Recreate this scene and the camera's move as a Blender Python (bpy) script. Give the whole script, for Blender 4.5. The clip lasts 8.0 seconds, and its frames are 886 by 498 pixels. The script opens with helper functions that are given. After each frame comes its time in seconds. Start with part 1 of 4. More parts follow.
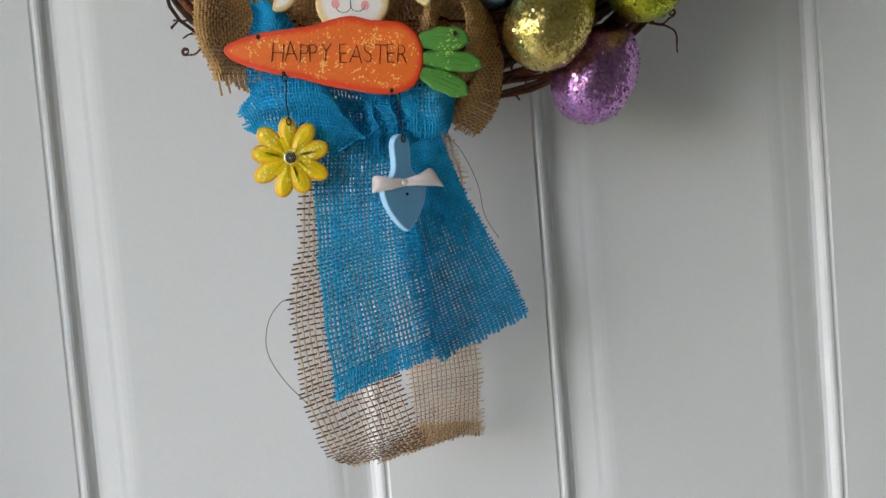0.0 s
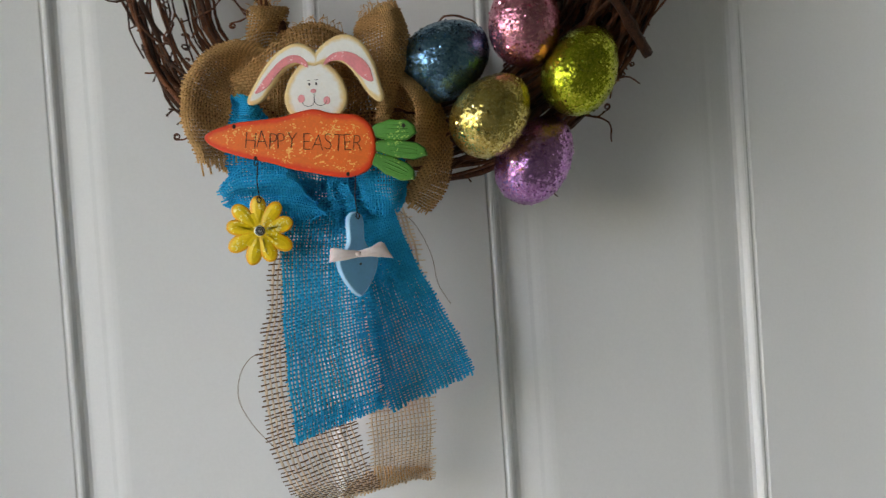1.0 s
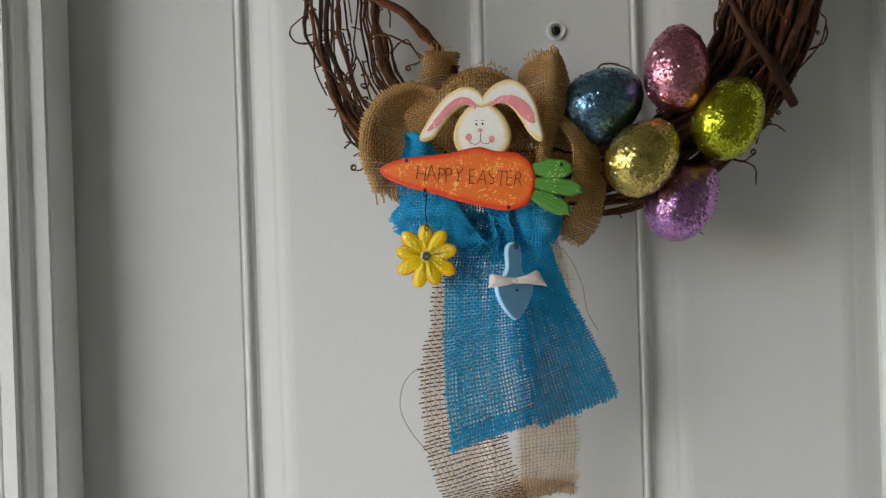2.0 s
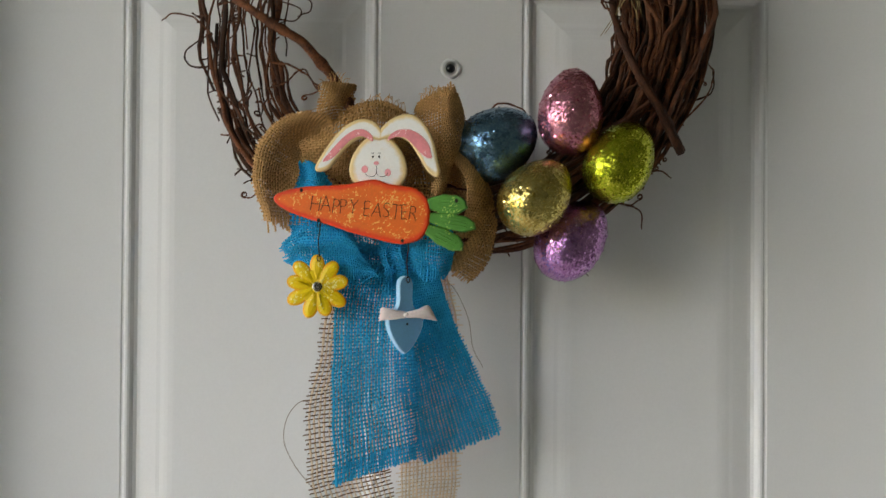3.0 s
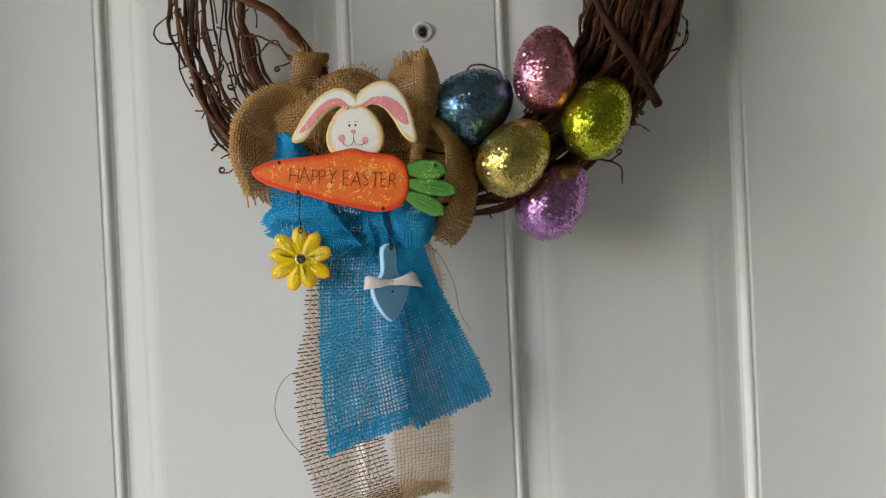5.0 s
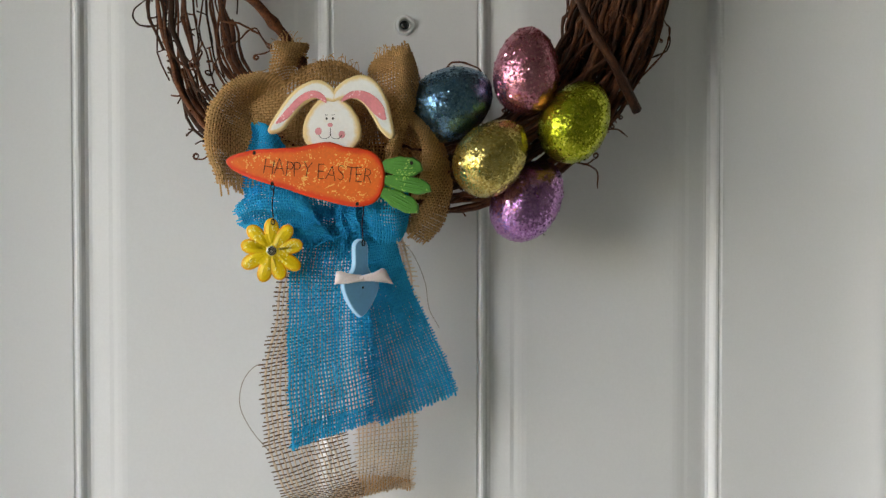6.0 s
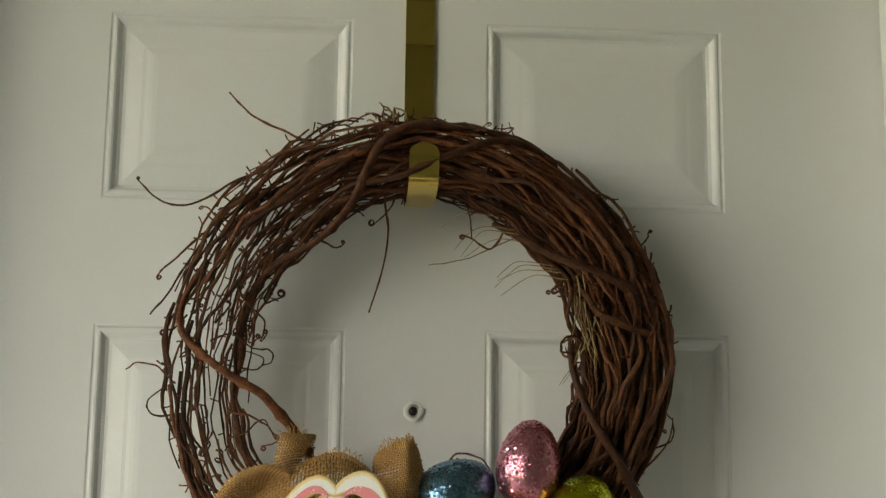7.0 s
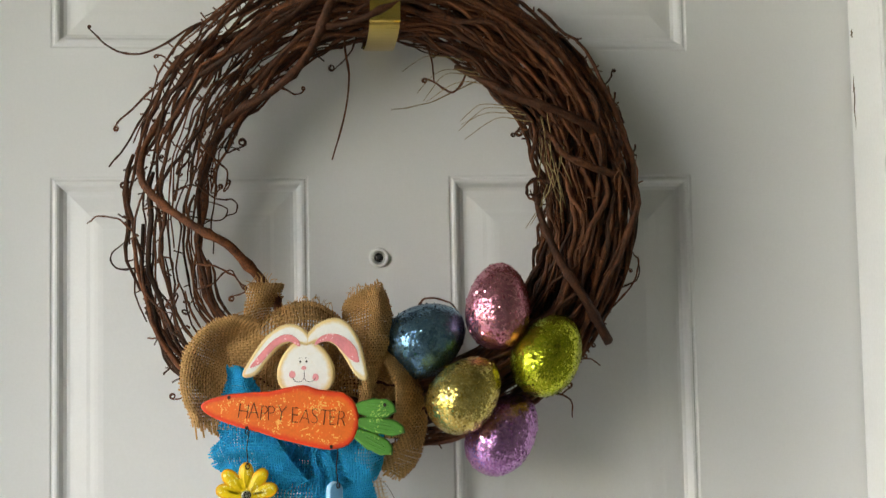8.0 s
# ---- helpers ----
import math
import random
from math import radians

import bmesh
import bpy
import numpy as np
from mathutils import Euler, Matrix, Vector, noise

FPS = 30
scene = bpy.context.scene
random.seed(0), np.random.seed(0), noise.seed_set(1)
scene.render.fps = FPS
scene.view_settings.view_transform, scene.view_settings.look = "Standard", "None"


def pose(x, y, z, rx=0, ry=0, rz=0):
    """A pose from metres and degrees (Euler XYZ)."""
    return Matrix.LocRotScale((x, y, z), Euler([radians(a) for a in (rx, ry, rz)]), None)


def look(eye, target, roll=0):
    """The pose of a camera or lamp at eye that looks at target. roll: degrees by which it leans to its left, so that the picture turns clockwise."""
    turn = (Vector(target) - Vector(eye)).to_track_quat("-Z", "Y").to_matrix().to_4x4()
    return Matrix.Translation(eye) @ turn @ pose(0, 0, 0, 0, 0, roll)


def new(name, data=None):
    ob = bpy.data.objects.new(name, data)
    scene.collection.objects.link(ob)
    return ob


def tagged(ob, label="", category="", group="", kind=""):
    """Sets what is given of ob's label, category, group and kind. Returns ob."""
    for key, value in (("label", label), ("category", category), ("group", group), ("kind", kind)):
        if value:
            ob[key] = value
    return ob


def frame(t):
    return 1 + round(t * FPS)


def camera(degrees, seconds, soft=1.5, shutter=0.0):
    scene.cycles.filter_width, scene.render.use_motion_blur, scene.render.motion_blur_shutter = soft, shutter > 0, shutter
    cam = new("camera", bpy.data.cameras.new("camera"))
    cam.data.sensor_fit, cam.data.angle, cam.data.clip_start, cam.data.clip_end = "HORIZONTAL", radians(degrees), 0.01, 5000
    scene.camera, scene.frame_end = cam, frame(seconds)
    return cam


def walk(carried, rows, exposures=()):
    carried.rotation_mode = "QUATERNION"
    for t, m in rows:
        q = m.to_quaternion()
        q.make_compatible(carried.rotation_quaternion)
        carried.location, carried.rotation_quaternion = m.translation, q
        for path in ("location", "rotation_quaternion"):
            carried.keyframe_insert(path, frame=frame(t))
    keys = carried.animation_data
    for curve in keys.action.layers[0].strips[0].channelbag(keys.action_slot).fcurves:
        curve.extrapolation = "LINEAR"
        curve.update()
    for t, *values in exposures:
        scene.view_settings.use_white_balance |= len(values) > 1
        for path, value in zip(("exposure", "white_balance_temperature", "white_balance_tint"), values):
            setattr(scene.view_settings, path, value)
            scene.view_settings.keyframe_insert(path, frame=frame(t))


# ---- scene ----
cam = camera(35.4, 8.0, soft=1.3, shutter=0.15)
PATH = [
    (0, (-0.123, -1.019, 1.312), (0.097, 0.962, 1.147), -4.7),
    (0.1, (-0.1181, -1.0268, 1.3144), (0.0911, 0.9566, 1.1649), -4.65),
    (0.2, (-0.1128, -1.0352, 1.3165), (0.0821, 0.9498, 1.1694), -4.61),
    (0.3, (-0.1069, -1.0445, 1.3183), (0.0776, 0.9431, 1.1935), -4.57),
    (0.4, (-0.1001, -1.0553, 1.3196), (0.0773, 0.9334, 1.2024), -4.53),
    (0.5, (-0.092, -1.068, 1.32), (0.085, 0.92, 1.181), -4.5),
    (0.6, (-0.0826, -1.083, 1.3198), (0.1084, 0.9031, 1.1822), -4.48),
    (0.7, (-0.073, -1.0996, 1.3192), (0.1428, 0.885, 1.1972), -4.43),
    (0.8, (-0.0644, -1.1172, 1.3185), (0.1528, 0.8682, 1.2139), -4.34),
    (0.9, (-0.0583, -1.1349, 1.3177), (0.1397, 0.8544, 1.2593), -4.17),
    (1, (-0.056, -1.152, 1.317), (0.084, 0.842, 1.249), -3.9),
    (1.1, (-0.057, -1.1678, 1.3165), (0.0709, 0.8271, 1.2533), -3.51),
    (1.2, (-0.0595, -1.1822, 1.3162), (0.0529, 0.8139, 1.2603), -3.05),
    (1.3, (-0.0625, -1.195, 1.3161), (0.021, 0.8026, 1.2641), -2.59),
    (1.4, (-0.065, -1.2063, 1.316), (-0.0206, 0.7927, 1.2708), -2.18),
    (1.5, (-0.066, -1.216, 1.316), (-0.075, 0.784, 1.288), -1.9),
    (1.6, (-0.0645, -1.224, 1.3163), (-0.1298, 0.7748, 1.2949), -1.80),
    (1.7, (-0.063, -1.23, 1.317), (-0.155, 0.768, 1.297), -1.8),
    (2.8, (-0.097, -1.248, 1.331), (0.002, 0.75, 1.314), -0.3),
    (2.9, (-0.1011, -1.2443, 1.3245), (0.0157, 0.7523, 1.3269), 0.29),
    (3, (-0.103, -1.24, 1.318), (0.052, 0.754, 1.35), 0.4),
    (3.1, (-0.1022, -1.239, 1.319), (0.0586, 0.7539, 1.3692), -0.09),
    (3.2, (-0.1002, -1.2384, 1.3215), (0.062, 0.7544, 1.3712), -0.80),
    (3.3, (-0.0978, -1.2381, 1.3245), (0.0777, 0.753, 1.3924), -1.59),
    (3.4, (-0.0958, -1.238, 1.327), (0.0837, 0.753, 1.3875), -2.27),
    (3.5, (-0.095, -1.238, 1.328), (0.092, 0.752, 1.389), -2.7),
    (3.6, (-0.096, -1.238, 1.3274), (0.1192, 0.75, 1.367), -2.82),
    (3.7, (-0.0985, -1.2381, 1.3259), (0.1455, 0.747, 1.3242), -2.74),
    (3.8, (-0.1017, -1.2384, 1.3235), (0.1411, 0.7468, 1.3144), -2.56),
    (3.9, (-0.1048, -1.239, 1.3205), (0.1239, 0.7479, 1.3252), -2.38),
    (4, (-0.107, -1.24, 1.317), (0.119, 0.748, 1.329), -2.3),
    (4.1, (-0.1079, -1.2458, 1.3136), (0.1013, 0.743, 1.3421), -2.33),
    (4.2, (-0.108, -1.251, 1.312), (0.076, 0.741, 1.332), -2.4),
    (5.3, (-0.099, -1.234, 1.334), (0.077, 0.758, 1.291), -2.6),
    (5.4, (-0.1035, -1.234, 1.3387), (0.0932, 0.7556, 1.2869), -2.75),
    (5.5, (-0.108, -1.234, 1.341), (0.104, 0.753, 1.283), -2.7),
    (5.6, (-0.1079, -1.2338, 1.3409), (0.0997, 0.7545, 1.2803), -2.26),
    (5.7, (-0.1074, -1.2333, 1.3406), (0.1022, 0.7546, 1.2751), -1.75),
    (5.8, (-0.1066, -1.2327, 1.3404), (0.1013, 0.7553, 1.271), -1.18),
    (5.9, (-0.1051, -1.2322, 1.3401), (0.1065, 0.7553, 1.2702), -0.58),
    (6, (-0.103, -1.232, 1.34), (0.117, 0.755, 1.278), 0),
    (6.1, (-0.1001, -1.2332, 1.3412), (0.123, 0.7539, 1.3012), 0.60),
    (6.2, (-0.0966, -1.2363, 1.3449), (0.1171, 0.7521, 1.3194), 1.20),
    (6.3, (-0.0926, -1.2403, 1.3508), (0.0951, 0.7508, 1.3671), 1.73),
    (6.4, (-0.0884, -1.2442, 1.3589), (0.0615, 0.7487, 1.4358), 2.10),
    (6.5, (-0.084, -1.247, 1.369), (0.037, 0.743, 1.529), 2.2),
    (6.6, (-0.0796, -1.2482, 1.3807), (0.0322, 0.736, 1.605), 2.05),
    (6.7, (-0.0749, -1.2487, 1.3926), (0.0435, 0.7297, 1.6608), 1.76),
    (6.8, (-0.0695, -1.2499, 1.403), (0.0578, 0.7191, 1.7297), 1.39),
    (6.9, (-0.063, -1.253, 1.41), (0.0711, 0.7126, 1.7542), 1.00),
    (7, (-0.058, -1.26, 1.413), (0.07, 0.702, 1.782), 0.7),
    (7.1, (-0.0581, -1.2589, 1.4145), (0.0877, 0.7003, 1.7889), 0.54),
    (7.2, (-0.0589, -1.2565, 1.4155), (0.1146, 0.7013, 1.7855), 0.33),
    (7.3, (-0.061, -1.2541, 1.4159), (0.1201, 0.7049, 1.7758), 0.16),
    (7.4, (-0.065, -1.253, 1.416), (0.1297, 0.7098, 1.7472), 0.10),
    (7.5, (-0.071, -1.256, 1.416), (0.139, 0.709, 1.721), 0.1),
    (7.6, (-0.0759, -1.2556, 1.4159), (0.1343, 0.7159, 1.6786), -0.10),
    (7.7, (-0.0791, -1.2543, 1.4156), (0.1404, 0.7209, 1.6399), -0.33),
    (7.8, (-0.0811, -1.2525, 1.4151), (0.1486, 0.7244, 1.6132), -0.58),
    (7.9, (-0.0823, -1.2504, 1.4146), (0.1433, 0.729, 1.5907), -0.83),
    (8, (-0.083, -1.248, 1.414), (0.14, 0.734, 1.562), -1.1),
]
TINTS = [(0.0, 2.11, 6750, 14), (0.3, 2.05, 6800, 14), (0.8, 1.97, 6900, 14), (1.5, 2.00, 7000, 14), (3.0, 2.00, 7200, 14), (4.0, 2.08, 7250, 14), (5.5, 2.11, 7100, 14), (6.1, 2.12, 7150, 14), (6.6, 2.10, 7900, 8), (7.2, 2.22, 8150, 7), (8.0, 2.47, 7300, 13)]
walk(cam, [(t, look(eye, target, roll)) for t, eye, target, roll in PATH], TINTS)

# ---------------------------------------------------------------- light
world = bpy.data.worlds.new("sky")
scene.world = world
world.use_nodes = True
_wn = world.node_tree.nodes
_sky = _wn.new("ShaderNodeTexSky")
_sky.sky_type = "NISHITA"
_sky.sun_disc = False
_sky.sun_elevation, _sky.sun_rotation = radians(42), radians(-130)
_sky.air_density, _sky.dust_density = 1.0, 0.8
world.node_tree.links.new(_sky.outputs["Color"], _wn["Background"].inputs["Color"])
_wn["Background"].inputs["Strength"].default_value = 0.15

sun_data = bpy.data.lights.new("sun", "SUN")
sun_data.energy, sun_data.angle, sun_data.color = 1.5, radians(140), (0.965, 0.985, 0.99)
sun = new("sun", sun_data)
sun.matrix_world = look((-3.3, -3.1, 1.9), (0, 0, 1.4))


# ---------------------------------------------------------------- materials
def surface(name, color, rough=0.6, metal=0.0, vary=0.12, coarse=14.0, fine=220.0, bump=0.15, tint=None, spread=0.0, coat=0.0, depth=0.001):
    """Principled surface with colour variation and relief at two scales; spread: tone difference between objects."""
    m = bpy.data.materials.new(name)
    m.use_nodes = True
    nt = m.node_tree
    n, link = nt.nodes, nt.links.new
    p = n["Principled BSDF"]
    co = n.new("ShaderNodeTexCoord")
    big, small = n.new("ShaderNodeTexNoise"), n.new("ShaderNodeTexNoise")
    big.inputs["Scale"].default_value, big.inputs["Detail"].default_value = coarse, 4
    small.inputs["Scale"].default_value, small.inputs["Detail"].default_value = fine, 3
    for tex in (big, small):
        link(co.outputs["Object"], tex.inputs["Vector"])
    both = n.new("ShaderNodeMath")
    both.operation = "ADD"
    link(big.outputs["Fac"], both.inputs[0])
    link(small.outputs["Fac"], both.inputs[1])
    ramp = n.new("ShaderNodeMapRange")
    ramp.inputs["From Min"].default_value, ramp.inputs["From Max"].default_value = 0.65, 1.35
    link(both.outputs[0], ramp.inputs["Value"])
    mix = n.new("ShaderNodeMix")
    mix.data_type = "RGBA"
    dark = [c * (1 - vary) for c in color] if tint is None else tint
    mix.inputs["A"].default_value = (*dark, 1)
    mix.inputs["B"].default_value = (*[min(1, c * (1 + vary * 0.6)) for c in color], 1)
    link(ramp.outputs["Result"], mix.inputs["Factor"])
    out = mix.outputs["Result"]
    if spread:
        info, hsv, rng = n.new("ShaderNodeObjectInfo"), n.new("ShaderNodeHueSaturation"), n.new("ShaderNodeMapRange")
        rng.inputs["To Min"].default_value, rng.inputs["To Max"].default_value = 1 - spread, 1 + spread
        link(info.outputs["Random"], rng.inputs["Value"])
        link(rng.outputs["Result"], hsv.inputs["Value"])
        link(out, hsv.inputs["Color"])
        out = hsv.outputs["Color"]
    link(out, p.inputs["Base Color"])
    p.inputs["Roughness"].default_value, p.inputs["Metallic"].default_value = rough, metal
    p.inputs["Coat Weight"].default_value = coat
    p.inputs["Specular IOR Level"].default_value = 0.25 if rough > 0.55 else 0.5
    p.inputs["Coat Roughness"].default_value = 0.15
    if bump:
        b = n.new("ShaderNodeBump")
        b.inputs["Strength"].default_value, b.inputs["Distance"].default_value = bump, depth
        link(both.outputs[0], b.inputs["Height"])
        link(b.outputs["Normal"], p.inputs["Normal"])
    return m


def flecked(name, color, fleck, amount, rough=0.5, size=900.0):
    """Painted surface with fine glitter grains strewn over it."""
    m = surface(name, color, rough, 0.0, 0.16, 60.0, 500.0, 0.2, depth=0.0004)
    nt = m.node_tree
    n, link = nt.nodes, nt.links.new
    p = n["Principled BSDF"]
    base = p.inputs["Base Color"].links[0].from_socket
    co, vor, patch = n.new("ShaderNodeTexCoord"), n.new("ShaderNodeTexVoronoi"), n.new("ShaderNodeTexNoise")
    vor.inputs["Scale"].default_value, patch.inputs["Scale"].default_value = size, 110.0
    link(co.outputs["Object"], vor.inputs["Vector"])
    link(co.outputs["Object"], patch.inputs["Vector"])
    sep = n.new("ShaderNodeSeparateColor")
    link(vor.outputs["Color"], sep.inputs["Color"])
    mul = n.new("ShaderNodeMath")
    mul.operation = "MULTIPLY"
    link(sep.outputs["Red"], mul.inputs[0])
    link(patch.outputs["Fac"], mul.inputs[1])
    gate = n.new("ShaderNodeMath")
    gate.operation = "GREATER_THAN"
    gate.inputs[1].default_value = amount
    link(mul.outputs[0], gate.inputs[0])
    mix = n.new("ShaderNodeMix")
    mix.data_type = "RGBA"
    mix.inputs["B"].default_value = (*fleck, 1)
    link(base, mix.inputs["A"])
    link(gate.outputs[0], mix.inputs["Factor"])
    link(mix.outputs["Result"], p.inputs["Base Color"])
    return m


def rimmed(m, rim, grain=260.0):
    """Second paint colour rubbed over the rim of a board, with an uneven border."""
    n, link = m.node_tree.nodes, m.node_tree.links.new
    p = n["Principled BSDF"]
    below = p.inputs["Base Color"].links[0].from_socket
    att, co, tex, add, ramp, mix = (n.new("ShaderNode" + k) for k in ("Attribute", "TexCoord", "TexNoise", "Math", "MapRange", "Mix"))
    att.attribute_name = "wear"
    tex.inputs["Scale"].default_value, tex.inputs["Detail"].default_value = grain, 4
    link(co.outputs["Object"], tex.inputs["Vector"])
    link(att.outputs["Fac"], add.inputs[0])
    link(tex.outputs["Fac"], add.inputs[1])
    ramp.inputs["From Min"].default_value, ramp.inputs["From Max"].default_value = 0.60, 1.40
    link(add.outputs[0], ramp.inputs["Value"])
    mix.data_type = "RGBA"
    mix.inputs["B"].default_value = (*rim, 1)
    link(below, mix.inputs["A"])
    link(ramp.outputs["Result"], mix.inputs["Factor"])
    link(mix.outputs["Result"], p.inputs["Base Color"])
    return m


def glittered(name, color, second, scale=560.0, tilt=0.26, rough=0.27):
    """Crinkled glitter foil: every cell has its own tilt and tone, over a lumpy shell."""
    m = bpy.data.materials.new(name)
    m.use_nodes = True
    nt = m.node_tree
    n, link = nt.nodes, nt.links.new
    p = n["Principled BSDF"]
    co, vor, lump, bump = n.new("ShaderNodeTexCoord"), n.new("ShaderNodeTexVoronoi"), n.new("ShaderNodeTexNoise"), n.new("ShaderNodeBump")
    vor.inputs["Scale"].default_value = scale
    lump.inputs["Scale"].default_value, lump.inputs["Detail"].default_value = 95.0, 5
    link(co.outputs["Object"], vor.inputs["Vector"])
    link(co.outputs["Object"], lump.inputs["Vector"])
    bump.inputs["Strength"].default_value, bump.inputs["Distance"].default_value = 0.8, 0.0022
    link(lump.outputs["Fac"], bump.inputs["Height"])
    off, mul, add, norm = (n.new("ShaderNodeVectorMath") for _ in range(4))
    off.operation, mul.operation, add.operation, norm.operation = "SUBTRACT", "SCALE", "ADD", "NORMALIZE"
    off.inputs[1].default_value = (0.5, 0.5, 0.5)
    mul.inputs["Scale"].default_value = tilt
    link(vor.outputs["Color"], off.inputs[0])
    link(off.outputs[0], mul.inputs[0])
    link(mul.outputs[0], add.inputs[0])
    link(bump.outputs["Normal"], add.inputs[1])
    link(add.outputs[0], norm.inputs[0])
    link(norm.outputs[0], p.inputs["Normal"])
    sep, mix = n.new("ShaderNodeSeparateColor"), n.new("ShaderNodeMix")
    link(vor.outputs["Color"], sep.inputs["Color"])
    mix.data_type = "RGBA"
    mix.inputs["A"].default_value, mix.inputs["B"].default_value = (*color, 1), (*second, 1)
    link(sep.outputs["Green"], mix.inputs["Factor"])
    link(mix.outputs["Result"], p.inputs["Base Color"])
    p.inputs["Roughness"].default_value, p.inputs["Metallic"].default_value = rough, 0.92
    return m


def flake_foil(name, dark, bright):
    """Loose foil flakes, each with a tone of its own."""
    m = bpy.data.materials.new(name)
    m.use_nodes = True
    n, link = m.node_tree.nodes, m.node_tree.links.new
    p, geo, mix = n["Principled BSDF"], n.new("ShaderNodeNewGeometry"), n.new("ShaderNodeMix")
    mix.data_type = "RGBA"
    mix.inputs["A"].default_value, mix.inputs["B"].default_value = (*dark, 1), (*bright, 1)
    link(geo.outputs["Random Per Island"], mix.inputs["Factor"])
    link(mix.outputs["Result"], p.inputs["Base Color"])
    p.inputs["Roughness"].default_value, p.inputs["Metallic"].default_value = 0.14, 1.0
    return m


DOOR = surface("door_paint", (0.78, 0.78, 0.775), 0.48, 0, 0.03, 5.0, 420.0, 0.05, depth=0.0006)
TRIM = surface("trim_paint", (0.84, 0.84, 0.83), 0.42, 0, 0.05, 9.0, 300.0, 0.10)
SIDING = surface("wall_paint", (0.70, 0.70, 0.68), 0.6, 0, 0.07, 3.0, 120.0, 0.15)
SEAL = surface("weather_seal", (0.30, 0.30, 0.29), 0.7)
# paint of the added light-blocking walls, dark to cut their bounce
BLOCKER = surface("blocker_wall_paint", (0.18, 0.185, 0.15), 0.7, 0, 0.15, 3.0, 120.0, 0.2)
CRACK = surface("bare_wood", (0.16, 0.12, 0.08), 0.8)
CONCRETE = surface("concrete", (0.55, 0.525, 0.49), 0.85, 0, 0.2, 3.0, 60.0, 0.3)
GRASS = surface("grass", (0.07, 0.11, 0.035), 0.9, 0, 0.35, 2.0, 40.0, 0.5, depth=0.02)
CEILING = surface("ceiling_paint", (0.24, 0.24, 0.19), 0.7, 0, 0.05, 3.0, 90.0, 0.1)
BRASS = surface("brass", (0.80, 0.58, 0.15), 0.09, 1.0, 0.06, 30.0, 400.0, 0.02, depth=0.0003)
STEEL = surface("steel", (0.62, 0.62, 0.60), 0.3, 1.0, 0.08, 60.0, 500.0, 0.05)
LENS = surface("lens", (0.01, 0.01, 0.012), 0.05, 0, 0.1, coat=1.0, bump=0)
VINE = surface("vine_bark", (0.140, 0.047, 0.017), 0.60, 0, 0.5, 120.0, 900.0, 0.8, tint=(0.014, 0.006, 0.004), spread=0.55, depth=0.0012)
# darker bark: lower-right shade put into the colour; some left strands use it
DARK_VINE = surface("dark_shade_vine_bark", (0.050, 0.021, 0.010), 0.66, 0, 0.5, 120.0, 900.0, 0.8, tint=(0.010, 0.005, 0.004), spread=0.5, depth=0.0012)
STRAW = surface("straw", (0.33, 0.24, 0.11), 0.7, 0, 0.3, 60.0, 700.0, 0.2, spread=0.3)
JUTE = surface("jute", (0.74, 0.45, 0.185), 0.85, 0, 0.35, 90.0, 1500.0, 0.4, depth=0.0005)
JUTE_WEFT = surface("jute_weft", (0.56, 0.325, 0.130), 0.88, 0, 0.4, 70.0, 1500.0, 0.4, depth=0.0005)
JUTE_DARK = surface("brown_jute_weft", (0.21, 0.13, 0.075), 0.88, 0, 0.4, 70.0, 1500.0, 0.4, depth=0.0005)
BLUE_DARK = surface("deep_blue_weft", (0.008, 0.37, 0.62), 0.8, 0, 0.35, 70.0, 1500.0, 0.4, depth=0.0005)
BLUE = surface("blue_jute", (0.010, 0.54, 0.92), 0.75, 0, 0.3, 80.0, 1500.0, 0.4, depth=0.0005)
BLUE_WEFT = surface("blue_jute_weft", (0.008, 0.42, 0.73), 0.8, 0, 0.35, 70.0, 1500.0, 0.4, depth=0.0005)
CARROT = rimmed(flecked("carrot_paint", (0.88, 0.16, 0.012), (0.95, 0.48, 0.12), 0.46, 0.42, 850.0), (0.80, 0.055, 0.006))
LEAF = flecked("leaf_paint", (0.075, 0.27, 0.035), (0.35, 0.55, 0.12), 0.50, 0.45)
WHITE = rimmed(surface("white_paint", (0.86, 0.84, 0.79), 0.55, 0, 0.05, 60.0, 500.0, 0.15), (0.80, 0.60, 0.28))
PINK = flecked("pink_paint", (0.82, 0.27, 0.29), (0.95, 0.6, 0.6), 0.52, 0.5)
BLUSH = surface("blush_paint", (0.85, 0.36, 0.38), 0.6)
INK = surface("ink", (0.025, 0.018, 0.014), 0.6, bump=0)
WIRE = surface("dark_wire", (0.03, 0.025, 0.02), 0.45, 0.6)
# petal edges: the shadow between petals painted as a more orange yellow
YELLOW_EDGE = surface("shadow_orange_edge", (0.92, 0.47, 0.005), 0.45, 0, 0.15, 80.0, 500.0, 0.1)
YELLOW = flecked("yellow_paint", (0.96, 0.64, 0.008), (1.0, 0.85, 0.30), 0.45, 0.35, 800.0)
PALE_BLUE = surface("pale_blue_paint", (0.17, 0.46, 0.74), 0.5, 0, 0.08, 60.0, 500.0, 0.1)
PALE_EDGE = surface("light_blue_edge", (0.36, 0.66, 0.88), 0.5, 0, 0.08, 60.0, 500.0, 0.1)
SATIN = surface("satin", (0.88, 0.77, 0.74), 0.38, 0, 0.1, 60.0, 800.0, 0.1)
THREAD = surface("thread", (0.36, 0.31, 0.25), 0.8)


